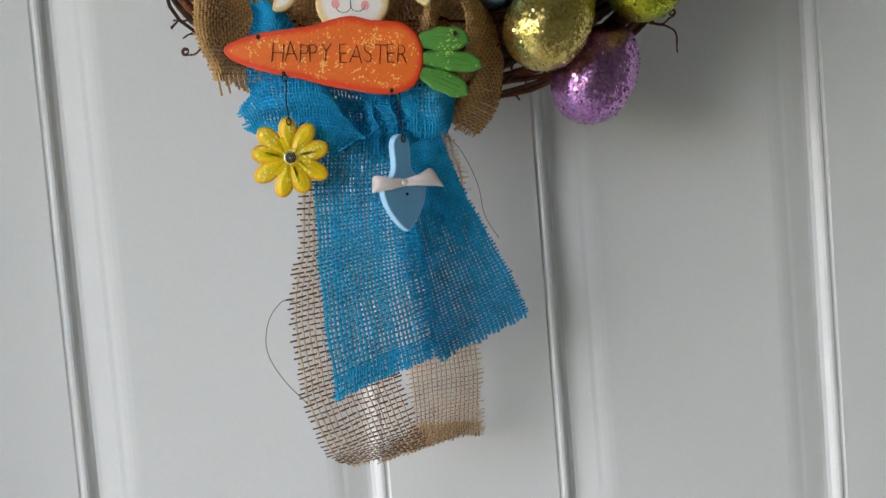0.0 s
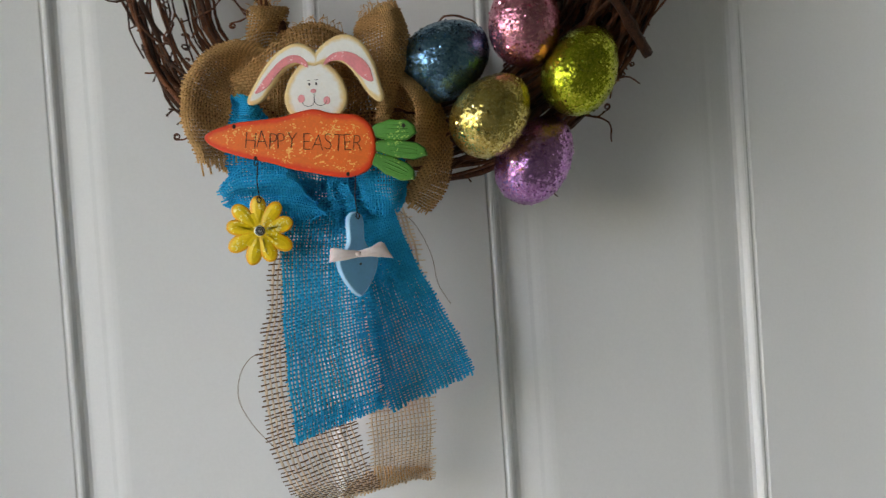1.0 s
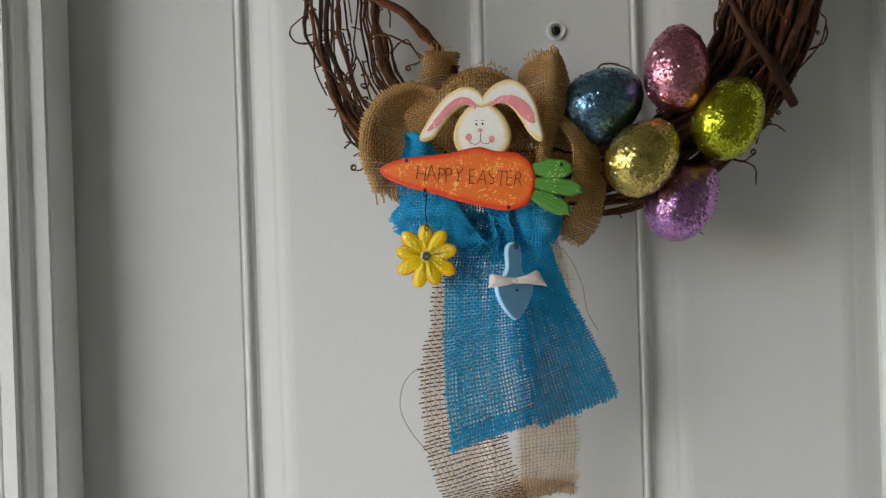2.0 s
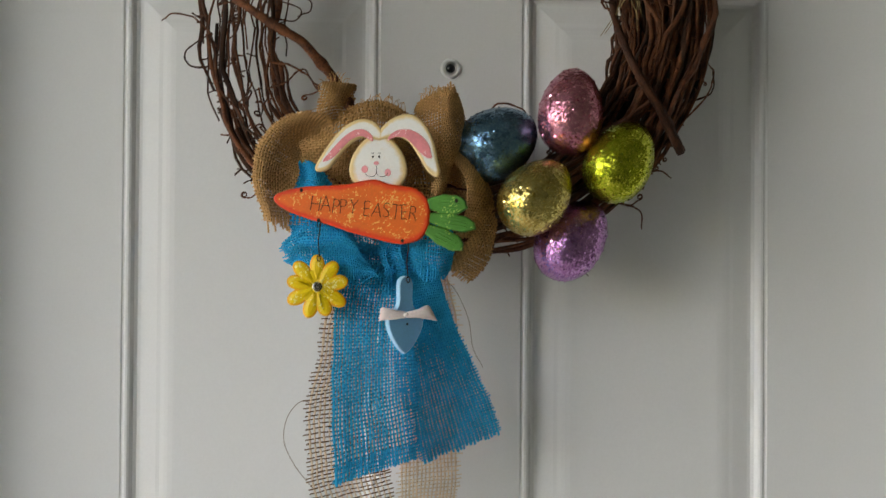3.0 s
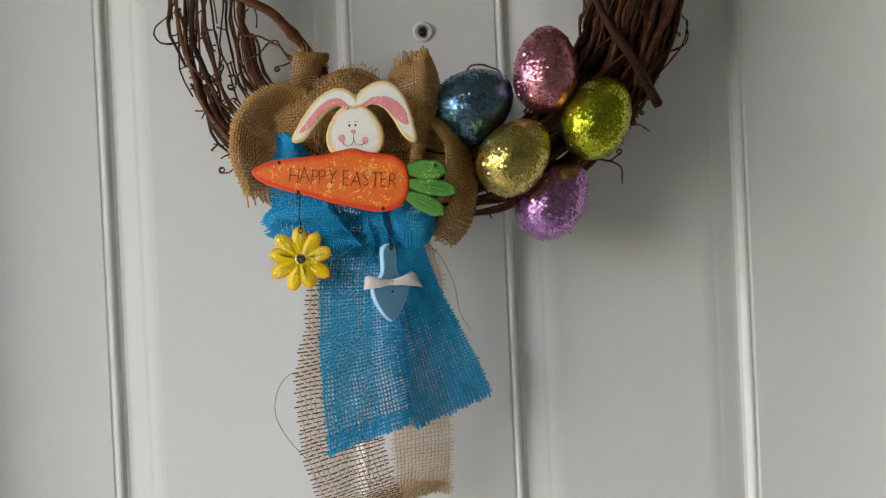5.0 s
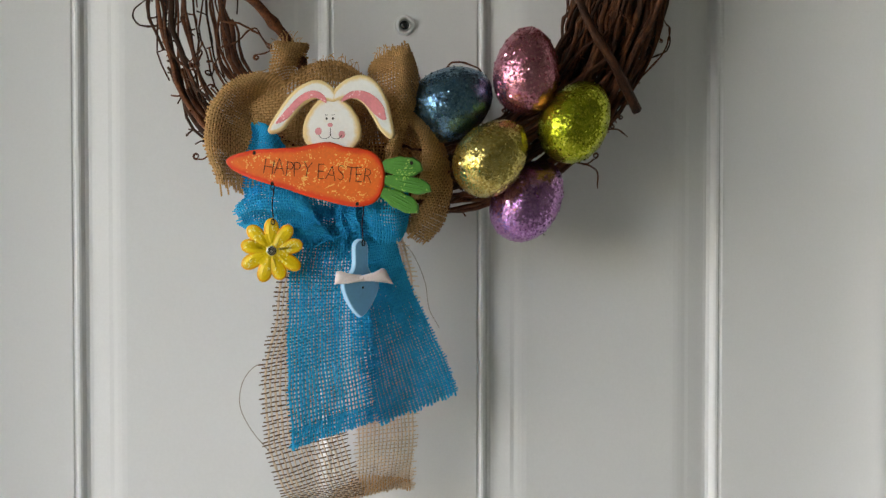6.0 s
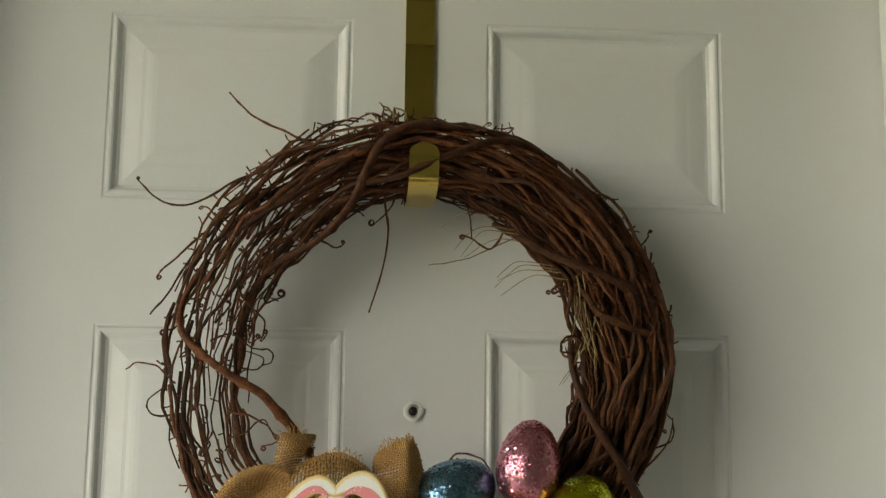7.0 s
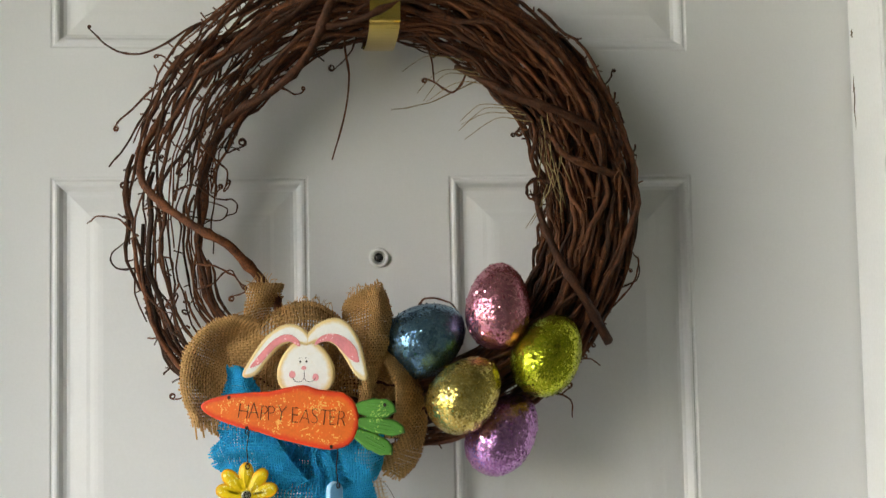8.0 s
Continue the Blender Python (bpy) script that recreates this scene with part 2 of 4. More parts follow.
# ---------------------------------------------------------------- builders
def mesh_of(name, verts, faces, mats, slots=None, smooth=False):
    me = bpy.data.meshes.new(name)
    me.from_pydata([tuple(v) for v in verts], [], faces)
    for m in mats if isinstance(mats, (list, tuple)) else [mats]:
        me.materials.append(m)
    if slots:
        me.polygons.foreach_set("material_index", slots)
    if smooth:
        me.polygons.foreach_set("use_smooth", [True] * len(me.polygons))
    me.update()
    return me


def piece(name, me, parent=None, label="", m=None):
    ob = new(name, me)
    ob.parent = parent
    if m is not None:
        ob.matrix_basis = m
    return tagged(ob, label)


def base(name, at, label, category, group="", turn=0.0):
    e = new(name)
    e.empty_display_size = 0.02
    e.matrix_basis = pose(*at, 0, 0, turn)
    return tagged(e, label, category, group)


def box(name, lo, hi, mat, bevel=0.0):
    bm = bmesh.new()
    bmesh.ops.create_cube(bm, size=1)
    for v in bm.verts:
        v.co = Vector([lo[i] + (v.co[i] + 0.5) * (hi[i] - lo[i]) for i in range(3)])
    if bevel:
        bmesh.ops.bevel(bm, geom=list(bm.edges), offset=bevel, segments=2, affect="EDGES", profile=0.7)
    me = bpy.data.meshes.new(name)
    bm.to_mesh(me)
    bm.free()
    me.materials.append(mat)
    return me


def spline(pts, u):
    """Catmull-Rom through pts; runs on straight past both ends."""
    n = len(pts) - 1
    if u <= 0:
        return pts[0] + (pts[1] - pts[0]) * (u * n)
    if u >= 1:
        return pts[n] + (pts[n] - pts[n - 1]) * ((u - 1) * n)
    i = min(int(u * n), n - 1)
    f = u * n - i
    b, c = pts[i], pts[i + 1]
    a = pts[i - 1] if i > 0 else b * 2 - c
    d = pts[i + 2] if i + 2 <= n else c * 2 - b
    return 0.5 * (b * 2 + (c - a) * f + (a * 2 - b * 5 + c * 4 - d) * f * f + (b * 3 - a - c * 3 + d) * f ** 3)


def ring_outline(ctrl, steps=6):
    """Closed smooth outline through a few control points."""
    n, out = len(ctrl), []
    p = [Vector(c) for c in ctrl]
    for i in range(n):
        a, b, c, d = p[i - 1], p[i], p[(i + 1) % n], p[(i + 2) % n]
        for k in range(steps):
            f = k / steps
            out.append(0.5 * (b * 2 + (c - a) * f + (a * 2 - b * 5 + c * 4 - d) * f * f + (b * 3 - a - c * 3 + d) * f ** 3))
    return out


def tube_data(pts, radii, sides=6, verts=None, faces=None):
    """Round, capped tube along pts, added to verts and faces."""
    verts, faces = ([] if verts is None else verts), ([] if faces is None else faces)
    start, n = len(verts), len(pts)
    normal = None
    for i, p in enumerate(pts):
        t = (pts[min(i + 1, n - 1)] - pts[max(i - 1, 0)])
        t = t.normalized() if t.length > 1e-9 else Vector((0, 0, 1))
        if normal is None:
            normal = t.orthogonal().normalized()
        else:
            normal = normal - t * normal.dot(t)
            normal = normal.normalized() if normal.length > 1e-6 else t.orthogonal().normalized()
        side = t.cross(normal)
        for k in range(sides):
            a = 2 * math.pi * k / sides
            verts.append(p + (normal * math.cos(a) + side * math.sin(a)) * radii[i])
    for i in range(n - 1):
        for k in range(sides):
            a, b = start + i * sides + k, start + i * sides + (k + 1) % sides
            faces.append((a, b, b + sides, a + sides))
    faces.append(tuple(start + k for k in reversed(range(sides))))
    faces.append(tuple(start + (n - 1) * sides + k for k in range(sides)))
    return verts, faces


def plate(name, outline, thick, mat, edge=None, round_off=0.0016, dome=0.0, stain=0.0):
    """Cut-out board in the x-z plane, front towards -y, with rounded painted edges; stain: width of the rubbed rim."""
    n = len(outline)
    area = sum(outline[i].x * outline[(i + 1) % n].y - outline[(i + 1) % n].x * outline[i].y for i in range(n))
    sign = 1 if area > 0 else -1
    inward = []
    for i in range(n):
        t = (outline[(i + 1) % n] - outline[i - 1])
        t = t.normalized() if t.length > 1e-9 else Vector((1, 0))
        inward.append(Vector((-t.y, t.x)) * sign)
    across = []
    for i in range(n):
        best = 1.0
        for j in range(n):
            a, b = outline[j], outline[(j + 1) % n]
            if j in (i, (i - 1) % n):
                continue
            e, w = b - a, a - outline[i]
            den = inward[i].x * e.y - inward[i].y * e.x
            if abs(den) < 1e-12:
                continue
            far, along = (w.x * e.y - w.y * e.x) / den, (w.x * inward[i].y - w.y * inward[i].x) / den
            if far > 1e-6 and -0.01 <= along <= 1.01:
                best = min(best, far)
        across.append(best)
    reach = [0.42 * a if dome else 1.0 for a in across]
    rings = [(0, 0.0), (0, -(thick - round_off))]
    for k in range(1, 4):
        a = k / 3 * math.pi / 2
        rings.append((round_off * (1 - math.cos(a)), -(thick - round_off) - round_off * math.sin(a)))
    if dome:
        rings.append((round_off * 2.4, -thick - dome))
    verts, faces, slots = [], [], []
    for inset, y in rings:
        for i in range(n):
            q = outline[i] + inward[i] * min(inset, reach[i])
            verts.append((q.x, y, q.y))
    for r in range(len(rings) - 1):
        for i in range(n):
            a, b = r * n + i, r * n + (i + 1) % n
            faces.append((a, b, b + n, a + n) if sign > 0 else (b, a, a + n, b + n))
            slots.append(1 if edge and r < 4 else 0)
    last = (len(rings) - 1) * n
    front, back = [last + i for i in range(n)], list(range(n))
    if stain:
        rows = []
        for i in range(n // 2):
            a, b = Vector(verts[front[i]]), Vector(verts[front[n - 1 - i]])
            inner = list(range(len(verts), len(verts) + 7))
            verts += [tuple(a.lerp(b, f)) for f in (0.10, 0.22, 0.36, 0.5, 0.64, 0.78, 0.90)]
            rows.append([front[i], *inner, front[n - 1 - i]])
        for one, two in zip(rows, rows[1:]):
            for k in range(8):
                quad = (one[k], two[k], two[k + 1], one[k + 1])
                faces.append(quad if sign > 0 else quad[::-1])
                slots.append(0)
    else:
        faces.append(tuple(front if sign > 0 else reversed(front)))
        slots.append(0)
    faces.append(tuple(reversed(back) if sign > 0 else back))
    slots.append(1 if edge else 0)
    me = mesh_of(name, verts, faces, [mat, edge] if edge else [mat], slots)
    if stain:
        wear = me.attributes.new("wear", "FLOAT", "POINT")
        worn = [1.0] * (len(rings) * n)
        for x, _, z in verts[len(rings) * n:]:
            near = min((Vector((x, z)) - q).length for q in outline)
            worn.append(max(0.0, 1.0 - max(0.0, near - round_off * 0.6) / stain))
        wear.data.foreach_set("value", worn)
    return me


# ---------------------------------------------------------------- the doorway
DOOR_TOP, REVEAL, HALF = 2.02, 0.072, 0.447

PROFILE = ((0.0, 0.0), (0.0014, 0.0010), (0.0026, 0.0010), (0.0042, -0.0002), (0.0062, -0.0002), (0.0080, 0.0010), (0.0108, 0.0050),
           (0.0138, 0.0062), (0.0168, 0.0060), (0.0200, 0.0054), (0.0310, 0.0030), (0.0345, 0.0026), (0.0380, 0.0018), (0.0415, 0.0012), (0.0460, 0.0008))


def panel_rings(x0, x1, z0, z1):
    return [[(x0 + s, d, z0 + s), (x1 - s, d, z0 + s), (x1 - s, d, z1 - s), (x0 + s, d, z1 - s)] for s, d in PROFILE]


def embossed_panel(name, x0, x1, z0, z1):
    verts, faces = [], []
    rings = panel_rings(x0, x1, z0, z1)
    for ring in rings:
        verts += ring
    for r in range(len(rings) - 1):
        for k in range(4):
            a, b = r * 4 + k, r * 4 + (k + 1) % 4
            faces.append((a, b, b + 4, a + 4))
    e = (len(rings) - 1) * 4
    faces.append((e, e + 1, e + 2, e + 3))
    return mesh_of(name, verts, faces, DOOR)


XO, XI = 0.2905, 0.0635
ROWS_Z = ((0.235, 0.72), (0.845, 1.5745), (1.690, 1.870))
door = tagged(new("door_1"), "white painted six-panel entry door, closed", "door", kind="structure")
xs = [-0.457, -XO, -XI, XI, XO, 0.457]
zs = [0.0, *[z for row in ROWS_Z for z in row], DOOR_TOP + 0.012]
dv, df = [], []
for i in range(5):
    for k in range(7):
        if i in (1, 3) and k in (1, 3, 5):
            continue
        s = len(dv)
        dv += [(xs[i], 0, zs[k]), (xs[i + 1], 0, zs[k]), (xs[i + 1], 0, zs[k + 1]), (xs[i], 0, zs[k + 1])]
        df.append((s, s + 1, s + 2, s + 3))
s = len(dv)
dv += [(x, y, z) for x in (-0.457, 0.457) for y in (0, 0.044) for z in (0.0, DOOR_TOP + 0.012)]
df += [(s, s + 1, s + 3, s + 2), (s + 4, s + 6, s + 7, s + 5), (s + 2, s + 3, s + 7, s + 6), (s + 1, s + 5, s + 7, s + 3), (s, s + 2, s + 6, s + 4)]
slab = piece("slab", mesh_of("slab", dv, df, DOOR), door)
for z0, z1 in ROWS_Z:
    for x0, x1 in ((-XO, -XI), (XI, XO)):
        piece("panel", embossed_panel("panel", x0, x1, z0, z1), door)


def lathe(name, prof, mat, sides=40):
    """Turned part about the y axis: prof of (radius, y)."""
    verts, faces = [], []
    for r, y in prof:
        for k in range(sides):
            a = 2 * math.pi * k / sides
            verts.append((r * math.cos(a), y, r * math.sin(a)))
    for i in range(len(prof) - 1):
        for k in range(sides):
            a, b = i * sides + k, i * sides + (k + 1) % sides
            faces.append((a, b, b + sides, a + sides))
    faces.append(tuple((len(prof) - 1) * sides + k for k in range(sides)))
    return mesh_of(name, verts, faces, mat, smooth=True)


viewer = base("peephole", (-0.001, 0, 1.5), "small white door viewer with a dark lens", "peephole")
piece("flange", lathe("flange", ((0.0092, 0.0), (0.0090, -0.0020), (0.0082, -0.0032), (0.0066, -0.0036), (0.0058, -0.0028), (0.0056, 0.004)), TRIM), viewer)
piece("barrel", lathe("barrel", ((0.0057, -0.0034), (0.0050, -0.0038), (0.0042, -0.0028), (0.0040, 0.001)), STEEL), viewer, "dull metal barrel")
piece("lens", lathe("lens", ((0.0041, -0.0006), (0.0034, -0.0014), (0.0020, -0.0020), (0.0006, -0.0022)), LENS), viewer, "dark glass lens")

# jamb with stop and seal, brick-mould casing, on both sides and over the head
CASING = ((0.0, 0.0), (0.0, -0.005), (0.012, -0.006), (0.0145, -0.012), (0.020, -0.017), (0.0255, -0.018), (0.0265, -0.026), (0.0375, -0.027), (0.0385, -0.020), (0.0385, 0.0))


def side_profile(name, sgn, prof, x0, y0, z0, z1, mat):
    n = len(prof)
    verts = [(sgn * (x0 + dx), y0 + dy, z) for z in (z0, z1) for dx, dy in prof]
    faces = [(i, (i + 1) % n, n + (i + 1) % n, n + i) for i in range(n)]
    faces += [tuple(reversed(range(n))), tuple(range(n, 2 * n))]
    me = mesh_of(name, verts, faces, mat)
    bm = bmesh.new()
    bm.from_mesh(me)
    bmesh.ops.recalc_face_normals(bm, faces=list(bm.faces))
    bm.to_mesh(me)
    bm.free()
    return me


for sgn, nm in ((-1, "trim_jamb_left"), (1, "trim_jamb_right")):
    edge = HALF if sgn > 0 else 0.438
    jamb = tagged(new(nm), "white painted door jamb with worn edges", "door frame", kind="structure")
    lo, hi = sorted((sgn * edge, sgn * (edge + 0.030)))
    piece("stop", box("stop", (lo, -REVEAL, 0.0), (hi, -0.004, DOOR_TOP + 0.03), TRIM, 0.0012), jamb)
    a, b = sorted((sgn * (edge + 0.004), sgn * (edge + 0.012)))
    piece("seal", box("seal", (a, -0.0045, 0.0), (b, -0.0005, DOOR_TOP), SEAL), jamb, "grey weather seal")
    piece("casing", side_profile("casing", sgn, CASING, edge + 0.001, -REVEAL, 0.0, DOOR_TOP + 0.038, TRIM), jamb)
    a, b = sorted((sgn * (edge + 0.0425), sgn * (edge + 0.130)))
    piece("trim_board", box("trim_board", (a, -REVEAL - 0.024, 0.0), (b, -REVEAL + 0.002, DOOR_TOP + 0.13), TRIM, 0.002), jamb)
    if sgn > 0:
        for z, h, w in ((1.640, 0.052, 0.0007), (1.705, 0.008, 0.0011), (1.652, 0.010, 0.0009)):
            crack = [Vector((edge - 0.0002, -0.012 - 0.0012 * math.sin(k * 1.7), z - h / 2 + h * k / 8)) for k in range(9)]
            v, f = tube_data(crack, [w * math.sin(math.pi * (k + 0.4) / 9) for k in range(9)], 5)
            piece("paint_chip", mesh_of("paint_chip", v, f, CRACK), jamb, "dark chip in the paint")

head = tagged(new("trim_head"), "white painted door head over the entry", "door frame", kind="structure")
piece("stop", box("stop", (-HALF, -REVEAL, DOOR_TOP), (HALF, -0.004, DOOR_TOP + 0.03), TRIM, 0.0012), head)
piece("casing", box("casing", (-HALF - 0.002, -REVEAL - 0.022, DOOR_TOP + 0.004), (HALF + 0.002, -REVEAL - 0.001, DOOR_TOP + 0.038), TRIM, 0.003), head)
piece("trim_board", box("trim_board", (-HALF - 0.04, -REVEAL - 0.022, DOOR_TOP + 0.040), (HALF + 0.04, -REVEAL + 0.002, DOOR_TOP + 0.13), TRIM, 0.002), head)

# porch: plain house wall with the door opening, slab and lawn, plus an added side wall, front wall and ceiling
# side and front walls: unseen, placed to keep light off the door's right
for nm, lo, hi in (("wall_left", (-3.0, -REVEAL - 0.010, -0.16), (-HALF - 0.128, 0.12, 2.5)), ("wall_right", (HALF + 0.128, -REVEAL - 0.010, -0.16), (1.75, 0.12, 2.5)),
                   ("wall_over_door", (-HALF - 0.128, -REVEAL - 0.010, DOOR_TOP + 0.128), (HALF + 0.128, 0.12, 2.5)), ("wall_inside", (-1.0, 0.30, -0.16), (1.0, 0.34, 2.5)),
                   ("wall_side_blocker", (1.05, -2.1, -0.16), (1.17, -0.084, 2.5)), ("wall_front_blocker", (-1.15, -1.90, -0.16), (1.17, -1.80, 2.5))):
    tagged(new(nm, box(nm, lo, hi, BLOCKER if nm in ("wall_side_blocker", "wall_front_blocker") else SIDING)), "plain painted wall; side and front ones are added light blockers", "wall", kind="structure")
# ceiling: added above the view, holds high sky light off the door
tagged(new("ceiling", box("ceiling", (-3.0, -2.1, 2.5), (1.87, 0.12, 2.6), CEILING)), "plain painted ceiling added out of view to block light from overhead", "ceiling", kind="structure")
tagged(new("floor", box("floor", (-3.0, -2.1, -0.16), (1.87, 0.30, -0.002), CONCRETE, 0.006)), "grey concrete porch slab", "floor", kind="structure")
tagged(new("ground", box("ground", (-400, -400, -0.6), (400, 400, -0.16), GRASS)), "green lawn round the house", "ground", kind="structure")

# ---------------------------------------------------------------- brass hanger
hanger = base("wreath_hanger", (0.0, -0.003, DOOR_TOP), "polished brass over-door strip hook holding the wreath", "hook")


def strip_mesh(name, path, half, thick, tip=False):
    """Flat metal strip bent along path (y, z)."""
    pts = [Vector((0, y, z)) for y, z in path]
    verts, faces, n = [], [], len(pts)
    for i, p in enumerate(pts):
        t = (pts[min(i + 1, n - 1)] - pts[max(i - 1, 0)]).normalized()
        nrm = Vector((0, -t.z, t.y))
        w = half
        if tip:
            left = (pts[-1] - p).length
            w = half * math.sqrt(max(0.02, 1 - max(0, 1 - left / half) ** 2))
        for sx, sn in ((-1, -1), (1, -1), (1, 1), (-1, 1)):
            verts.append(p + Vector((sx * w, 0, 0)) + nrm * sn * thick / 2)
    for i in range(n - 1):
        for k in range(4):
            a, b = i * 4 + k, i * 4 + (k + 1) % 4
            faces.append((a, b, b + 4, a + 4))
    faces += [(3, 2, 1, 0), tuple((n - 1) * 4 + k for k in range(4))]
    return mesh_of(name, verts, faces, BRASS)


zt = 1.692 - DOOR_TOP
hook_path = [(0.050, -0.03), (0.050, 0.005), (0.047, 0.008), (0.004, 0.008), (0.0, 0.005)]
hook_path += [(0.0006 * math.sin(k * 1.3), -0.305 * k / 14) for k in range(1, 15)]
piece("strip", strip_mesh("strip", hook_path, 0.0138, 0.0011), hanger)
bend = [(-0.053 + 0.053 * math.cos(a), zt + 0.0095 * math.sin(a)) for a in [-math.pi * k / 16 for k in range(1, 16)]]
lip = [(-0.106 - 0.0055 * math.sin(math.pi * k / 14), zt - 0.001 + 0.031 * k / 14) for k in range(15)]
piece("hook", strip_mesh("hook", [(0.0, -0.305), (0.0, zt)] + bend + lip, 0.0128, 0.0011, True), hanger, "upturned brass hook lip with a rounded end")

# ---------------------------------------------------------------- grapevine wreath
WX, WY, WZ = 0.004, -0.056, 1.5405
wreath = base("grapevine_wreath", (WX, WY, WZ), "round brown grapevine wreath of twisted woody vines", "wreath")
rng = random.Random(7)


def ring_point(a, rho, phi):
    """Place in the vine ring: a round the ring from the right over the top, rho and phi within its section."""
    c, s = math.cos(a), math.sin(a)
    right = max(0.0, c)
    tube = 0.0350 + 0.0075 * right - 0.003 * max(0.0, -s)
    radius = 0.1800 - 0.001 * right + 0.016 * max(0.0, math.cos(a - 3.78)) ** 6
    rr = radius + tube * rho * math.cos(phi)
    return Vector((rr * c, 0.040 * rho * math.sin(phi), rr * s))


def vine(a0, span, rho, phi, twist, thick, wiggle, steps=None, mat=VINE, name="vine", stubs=0):
    n = steps or max(10, int(abs(span) / 0.055))
    ph = rng.uniform(0, 50)
    pts, rad = [], []
    for i in range(n + 1):
        f = i / n
        a = a0 + span * f
        q = ring_point(a, rho * (1 + 0.18 * noise.noise((ph, f * 4, 1))), phi + twist * span * f + 0.5 * noise.noise((ph, f * 3, 7)))
        w = noise.noise_vector((ph, f * abs(span) * 6.5, 3)) * wiggle
        pts.append(q + w)
        node = 1 + (0.35 if (i + int(ph)) % 9 == 0 else 0)
        rad.append(thick * node * (0.55 + 0.45 * math.sin(math.pi * min(1, f * 1.1 + 0.08))))
    v, f = tube_data(pts, rad, 6)
    for _ in range(stubs):
        i = rng.randrange(2, n - 1)
        out = Vector((pts[i].x, rng.uniform(-0.02, 0.06), pts[i].z)).normalized() * rng.choice((1, 1, -1))
        out = (out + Vector([rng.uniform(-0.7, 0.7) for _ in range(3)])).normalized()
        long = rng.uniform(0.004, 0.010)
        tube_data([pts[i], pts[i] + out * long * 0.6, pts[i] + out * long + Vector((0, 0, rng.uniform(-0.002, 0.002)))], [thick * 0.5, 0.0008, 0.0009], 4, v, f)
    return piece(name, mesh_of(name, v, f, mat, smooth=True), wreath)


TAU = 2 * math.pi
for k in range(84):
    thick = rng.choice((0.0008, 0.0012, 0.0016, 0.0020, 0.0025, 0.0030))
    a0, span = rng.uniform(0, TAU), rng.uniform(2.2, 4.6)
    if any(a0 < q < a0 + span for q in (3.5, 3.5 + TAU)) and rng.random() < 0.66:
        a0, span = rng.uniform(-2.2, -0.8), rng.uniform(2.6, 4.6)
    vine(a0, span, math.sqrt(rng.uniform(0.1, 1.0)), rng.uniform(0, TAU), rng.uniform(-0.7, 0.7), thick, rng.uniform(0.004, 0.010), stubs=10)
for k in range(72):
    vine(rng.uniform(-1.1, 1.5), rng.uniform(0.7, 1.9), math.sqrt(rng.uniform(0.2, 1.05)), rng.uniform(0, TAU), rng.uniform(-0.7, 0.7), rng.uniform(0.0010, 0.0026), 0.007, stubs=3)
# strands by the eggs: the shade among them is in their dark colour
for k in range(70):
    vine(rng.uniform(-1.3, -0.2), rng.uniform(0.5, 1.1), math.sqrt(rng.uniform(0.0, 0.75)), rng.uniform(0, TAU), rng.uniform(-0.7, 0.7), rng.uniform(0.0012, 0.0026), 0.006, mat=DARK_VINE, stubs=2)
for k in range(20):
    vine(rng.uniform(1.4, 4.6), rng.uniform(0.7, 1.7), math.sqrt(rng.uniform(0.3, 1.1)), rng.uniform(0, TAU), rng.uniform(-0.5, 0.5), rng.uniform(0.0010, 0.0020), 0.007, stubs=5)


for k in range(16):
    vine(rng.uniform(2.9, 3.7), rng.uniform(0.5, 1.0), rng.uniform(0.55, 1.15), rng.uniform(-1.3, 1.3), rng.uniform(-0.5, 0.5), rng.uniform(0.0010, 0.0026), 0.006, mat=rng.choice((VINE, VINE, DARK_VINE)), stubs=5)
for k in range(12):
    vine(rng.uniform(1.72, 2.25), rng.uniform(0.45, 0.85), rng.uniform(1.12, 1.42), rng.uniform(-0.9, 0.9), rng.uniform(-0.4, 0.4), rng.uniform(0.0007, 0.0014), 0.006, stubs=6)


def sprig(ctrl, thick, mat=VINE, name="tendril", curl=0.0, turns=1.6, label=""):
    """Loose tendril or wrapping vine through a few places; curl: size of a coiled tip at its first place."""
    c = [Vector(p) - Vector((WX, WY, WZ)) for p in ctrl]
    n = 7 * (len(c) - 1)
    ph = rng.uniform(0, 40)
    pts = [spline(c, i / n) + noise.noise_vector((ph, i * 0.35, 0)) * 0.0012 for i in range(n + 1)]
    rad = [thick * (0.6 + 0.4 * i / n) * (1.35 if i % 7 == 3 else 1) for i in range(n + 1)]
    if curl:
        d = (pts[0] - pts[1]).normalized()
        side = Vector((d.z, 0.25, -d.x)).normalized() * rng.choice((-1, 1))
        centre = pts[0] + side * curl
        coil = []
        for k in range(1, 15):
            a = turns * TAU * k / 14
            r = curl * (1 - 0.5 * k / 14)
            coil.append(centre - side * r * math.cos(a) + d * r * math.sin(a) + Vector((0, 0.0012 * math.sin(k), 0)))
        pts, rad = coil[::-1] + pts, [thick * 0.75] * 14 + rad
    v, f = tube_data(pts, rad, 5)
    return piece(name, mesh_of(name, v, f, mat, smooth=True), wreath, label)


